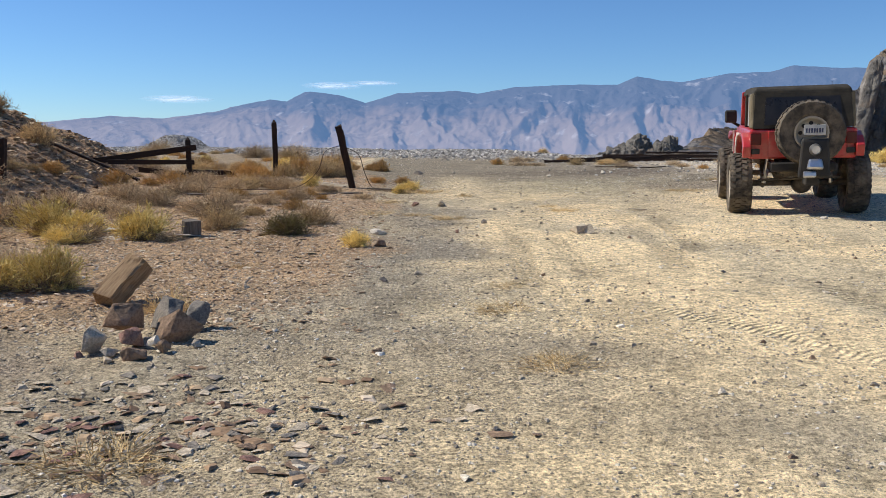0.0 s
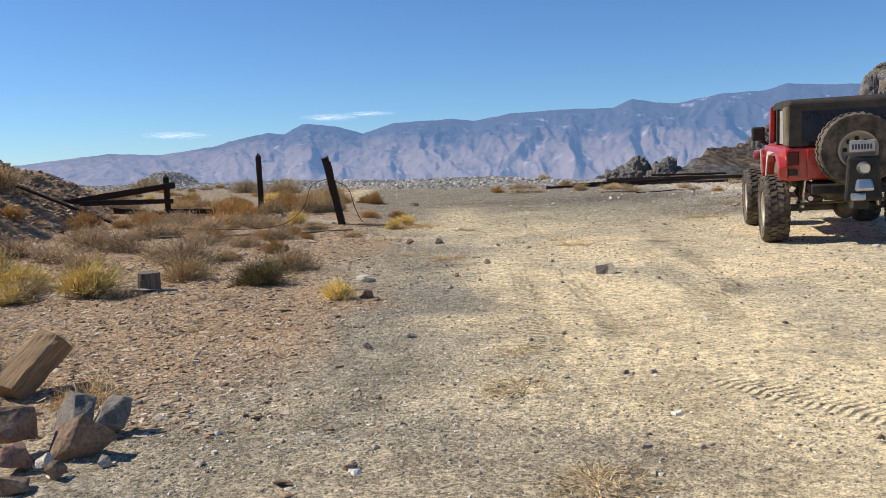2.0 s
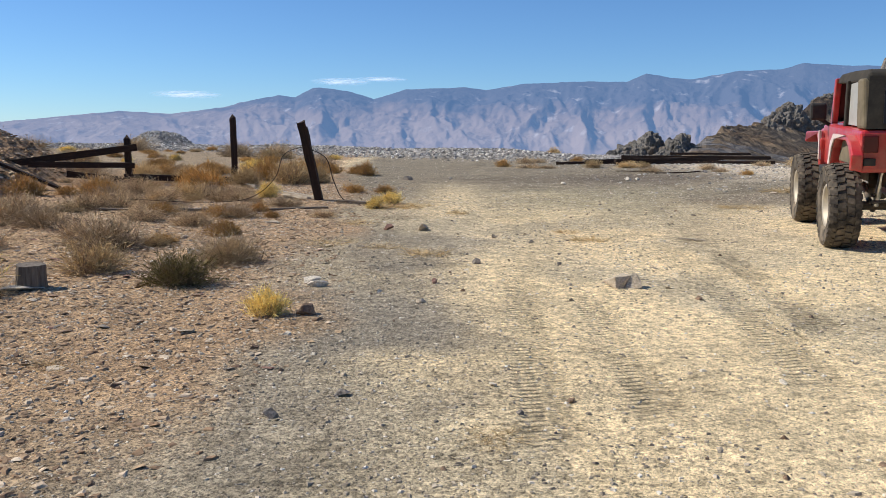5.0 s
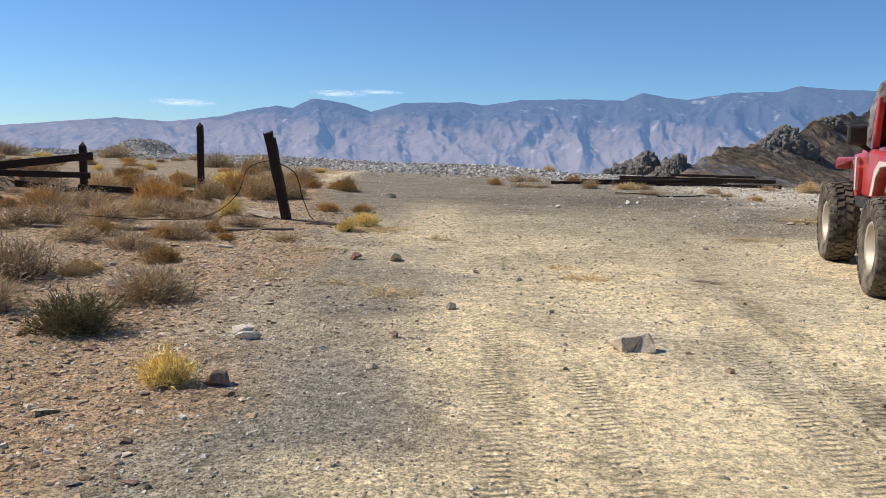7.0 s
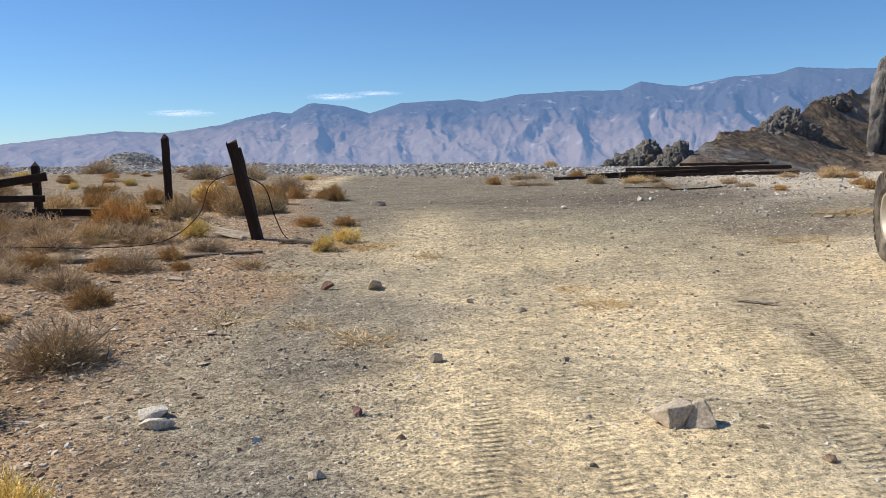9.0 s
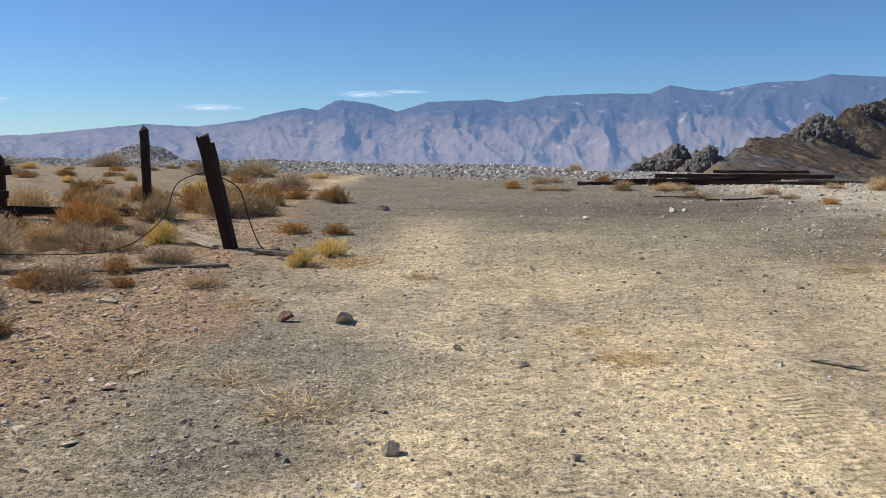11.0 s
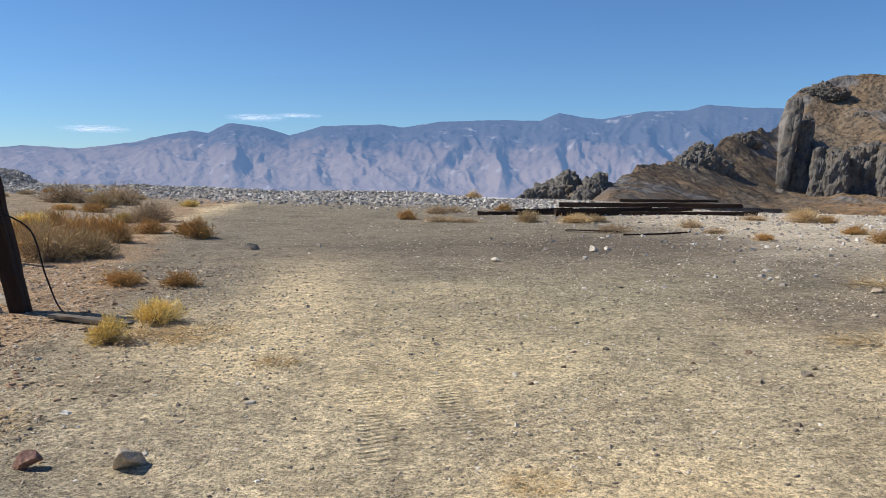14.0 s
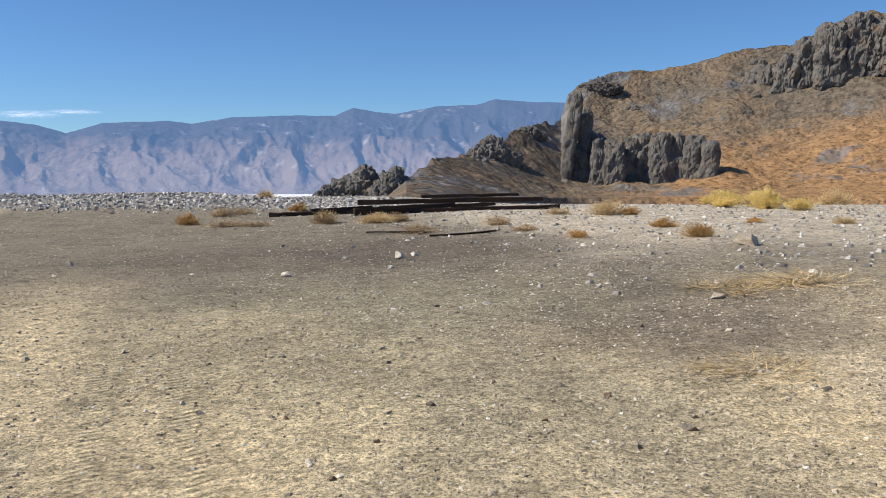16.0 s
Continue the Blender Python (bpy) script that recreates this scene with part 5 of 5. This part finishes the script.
rear = Vector((4.82 + TRACK * math.cos(head), 14.2 + TRACK * math.sin(head), 0))
ahead, aside = Vector((-math.sin(head), math.cos(head), 0)), Vector((math.cos(head), math.sin(head), 0))
zz = [ground_at(*(rear + ahead * f + aside * s_)[:2]) for f in (0, BASE_L) for s_ in (-TRACK, TRACK)]
nose = math.degrees(math.atan2((zz[2] + zz[3] - zz[0] - zz[1]) / 2, BASE_L))
bank = math.degrees(math.atan2((zz[0] + zz[2] - zz[1] - zz[3]) / 2, 2 * TRACK))
car = tagged(new("off_road_vehicle"), "red lifted off-road vehicle with dark canvas top and big dusty tyres", "car")
car.matrix_basis = pose(rear.x, rear.y, (zz[0] + zz[1]) / 2 - 0.01, nose, bank, -13.8)

part("body", prism([(-0.56, 0.9), (1.5, 0.86), (1.62, 1.4), (-0.58, 1.36)], -0.77, 0.77, 0.04), RED, car)
part("hood", prism([(1.6, 0.98), (2.98, 0.95), (3.0, 1.3), (1.6, 1.42)], -0.66, 0.66, 0.05, 0.92), RED, car)
part("tailgate", block(-0.5, 0.62, -0.605, -0.575, 0.93, 1.33, 0.012), RED, car)
for sd in (-1, 1):
    arch = [(-0.62, 0.93), (-0.66, 1.1), (-0.5, 1.24), (-0.3, 1.3), (0.38, 1.3), (0.58, 1.2), (0.72, 0.93), (0.62, 0.93), (0.5, 1.13), (0.34, 1.24), (-0.28, 1.24), (-0.44, 1.17), (-0.56, 1.05), (-0.54, 0.93)]
    part("fender", prism(arch, sd * 0.75, sd * 0.87, 0.015), RED, car, "red flared rear fender")
    # sun glint built as a pale strip along the arch
    part("fender_glint", prism(arch[3:10], sd * 0.872, sd * 0.885, 0.0), GLINT, car, "pale strip standing for sun glint on the fender")
    part("fender_liner", prism([(-0.5, 0.98), (-0.42, 1.14), (-0.27, 1.22), (0.33, 1.22), (0.46, 1.1), (0.55, 0.98)], sd * 0.76, sd * 0.785, 0.0), KHAKI, car, "dusty fender liner")
    arch = [(1.72, 0.84), (1.68, 1.18), (1.76, 1.3), (2.95, 1.26), (3.05, 1.12), (2.98, 1.1), (2.85, 1.24), (2.02, 1.26), (1.88, 1.12), (1.82, 0.84)]
    part("fender", prism(arch, sd * 0.64, sd * 0.82, 0.02), RED, car, "red flared front fender")
    # upright pale strip, again the sun's glint put into colour
    part("fender_glint", block(sd * 0.8, sd * 0.835, 1.7, 1.76, 0.92, 1.3, 0.005), GLINT, car, "pale strip standing for sun glint on the fender")
    part("cowl_side", block(sd * 0.6, sd * 0.76, 1.45, 1.85, 0.86, 1.38, 0.03), RED, car)
    part("windscreen_pillar", prism([(1.42, 1.38), (1.56, 1.38), (1.34, 1.96), (1.24, 1.96)], sd * 0.66, sd * 0.73, 0.015, 0.99), RED, car)
    part("quarter_panel", prism([(-0.57, 1.37), (-0.2, 1.37), (-0.16, 1.91), (-0.44, 1.91)], sd * 0.66, sd * 0.75, 0.03, 0.97), KHAKI, car, "faded khaki canvas corner")
    part("side_window", prism([(-0.2, 1.39), (0.52, 1.4), (0.44, 1.87), (-0.16, 1.89)], sd * 0.69, sd * 0.7, 0.0), HAZE, car, "cloudy plastic side window")
    part("door_frame", prism([(0.52, 1.37), (0.62, 1.37), (0.54, 1.91), (0.44, 1.91)], sd * 0.66, sd * 0.74, 0.015), CANVAS, car)
    part("rocker", block(sd * 0.7, sd * 0.82, 0.62, 1.72, 0.74, 0.86, 0.02), BLACK, car)
    part("tail_light", block(sd * 0.6, sd * 0.755, -0.625, -0.57, 1.12, 1.3, 0.012), LENS, car, "dark red tail light")
    part("side_marker", block(sd * 0.62, sd * 0.74, -0.62, -0.575, 0.98, 1.06, 0.008), BLACK, car)
    part("mirror", block(sd * 0.8, sd * 1.0, 1.38, 1.46, 1.44, 1.66, 0.03), BLACK, car, "black square side mirror")
    part("mirror_arm", pipe((sd * 0.72, 1.48, 1.36), (sd * 0.88, 1.43, 1.46), 0.025), BLACK, car)
    part("shock_absorber", pipe((sd * 0.5, -0.12, 0.5), (sd * 0.44, -0.2, 0.98), 0.035), CHROME, car, "bare metal shock absorber")
    part("coil_spring", lathe([(-0.1, 0.0), (-0.1, 0.05), (-0.06, 0.06), (-0.02, 0.05), (0.02, 0.06), (0.06, 0.05), (0.1, 0.06), (0.1, 0)], 14), STEEL, car, "", pose(sd * 0.48, 0.12, 0.78, 0, 90, 0))
    part("frame_rail", block(sd * 0.36, sd * 0.46, -0.5, 2.9, 0.72, 0.86, 0.01), STEEL, car)
    part("link_arm", pipe((sd * 0.5, 0.0, 0.44), (sd * 0.42, 0.95, 0.66), 0.03), STEEL, car)
part("roof", prism([(-0.46, 1.87), (-0.42, 1.97), (-0.25, 2.01), (0.6, 2.02), (1.2, 2.01), (1.36, 1.95), (1.3, 1.89)], -0.72, 0.72, 0.03, 0.93), CANVAS, car, "dark canvas roof")
part("rear_curtain", prism([(-0.575, 1.37), (-0.55, 1.37), (-0.41, 1.93), (-0.44, 1.93)], -0.72, 0.72, 0.0, 0.95), CANVAS, car)
part("rear_window", prism([(-0.588, 1.42), (-0.582, 1.42), (-0.458, 1.84), (-0.464, 1.84)], -0.56, 0.56, 0.0, 0.95), DARKGLASS, car, "dark tinted rear window")
part("windscreen", prism([(1.5, 1.42), (1.51, 1.42), (1.31, 1.91), (1.3, 1.91)], -0.66, 0.66, 0.0), DARKGLASS, car, "windscreen")
part("windscreen_header", block(-0.68, 0.68, 1.24, 1.36, 1.91, 1.97, 0.015), RED, car)
for sx_ in (-0.36, 0.36):
    part("seat", prism([(0.5, 1.0), (0.85, 1.0), (0.85, 1.2), (0.72, 1.24), (0.58, 1.78), (0.46, 1.76)], sx_ - 0.22, sx_ + 0.22, 0.05), BLACK, car, "black seat")
part("roll_bar", block(-0.6, 0.6, 0.33, 0.38, 1.81, 1.86, 0.015), BLACK, car)
part("rear_bumper", prism([(-0.7, 0.72), (-0.56, 0.7), (-0.56, 0.86), (-0.7, 0.84)], -0.46, 0.46, 0.015), BLACK, car, "stubby black rear bumper")
part("fuel_tank", prism([(-0.52, 0.66), (-0.1, 0.62), (0.2, 0.7), (0.2, 0.88), (-0.52, 0.88)], -0.32, 0.4, 0.04), STEEL, car)
part("muffler", pipe((-0.25, -0.42, 0.7), (0.35, -0.42, 0.7), 0.09, 16), STEEL, car)
part("exhaust_tip", pipe((-0.46, -0.62, 0.66), (-0.46, -0.3, 0.7), 0.035), CHROME, car)
part("front_bumper", block(-0.7, 0.7, 3.05, 3.2, 0.78, 0.95, 0.03), BLACK, car)
for yy in (0.0, BASE_L):
    part("axle", pipe((-TRACK + 0.1, yy, TYRE_R), (TRACK - 0.1, yy, TYRE_R), 0.05, 12), STEEL, car)
    bm = bmesh.new()
    bmesh.ops.create_uvsphere(bm, u_segments=16, v_segments=10, radius=0.16)
    part("differential", bm, STEEL, car, "dusty axle housing", pose(0.08, yy - 0.05, TYRE_R - 0.01), True)
    for sd in (-1, 1):
        wheel(car, sd * TRACK, yy, TYRE_R, sd)
part("sway_bar", pipe((-0.6, -0.3, 0.56), (0.6, -0.3, 0.6), 0.02), STEEL, car)
part("drag_link", pipe((-0.55, -0.16, 0.62), (0.42, 0.1, 0.8), 0.022), STEEL, car)
part("carrier_arm", block(-0.06, 0.3, -0.68, -0.6, 0.72, 1.35, 0.015), BLACK, car)
spare = wheel(car, 0, 0, 0, -1, pose(0.06, -0.86, 1.3, 0, 0, 90))
part("carrier_bracket", prism([(-1.1, 0.66), (-1.03, 0.62), (-1.03, 1.24), (-1.1, 1.2)], -0.13, 0.33, 0.03, 0.8), BLACK, car, "black carrier bracket")
part("number_plate", block(-0.06, 0.24, -1.09, -1.075, 1.27, 1.42, 0.005), PLATE, car, "pale number plate with dark marks")
for k in range(7):
    part("plate_mark", block(-0.035 + k * 0.036, -0.012 + k * 0.036, -1.094, -1.09, 1.305, 1.37, 0.0), INK, car)
bm = bmesh.new()
bmesh.ops.create_cone(bm, cap_ends=True, segments=16, radius1=0.09, radius2=0.06, depth=0.1, matrix=pose(0, 0, 0, 90, 0, 0))
part("reverse_lamp", bm, CHROME, car, "bright metal lamp on the carrier", pose(0.1, -1.14, 1.06))
part("lamp_guard", prism([(-1.2, 0.78), (-1.1, 0.76), (-1.1, 0.92), (-1.16, 0.93)], -0.02, 0.22, 0.03, 0.75), CHROME, car, "bright metal winch hook")
part("hook", prism([(-1.16, 0.66), (-1.1, 0.64), (-1.1, 0.75), (-1.15, 0.74)], -0.06, 0.12, 0.02), CHROME, car)
part("hitch", block(0.0, 0.2, -0.95, -0.6, 0.52, 0.68, 0.02), BLACK, car)
part("antenna", pipe((0.72, 1.5, 1.4), (0.74, 1.42, 2.1), 0.004, 5), BLACK, car)
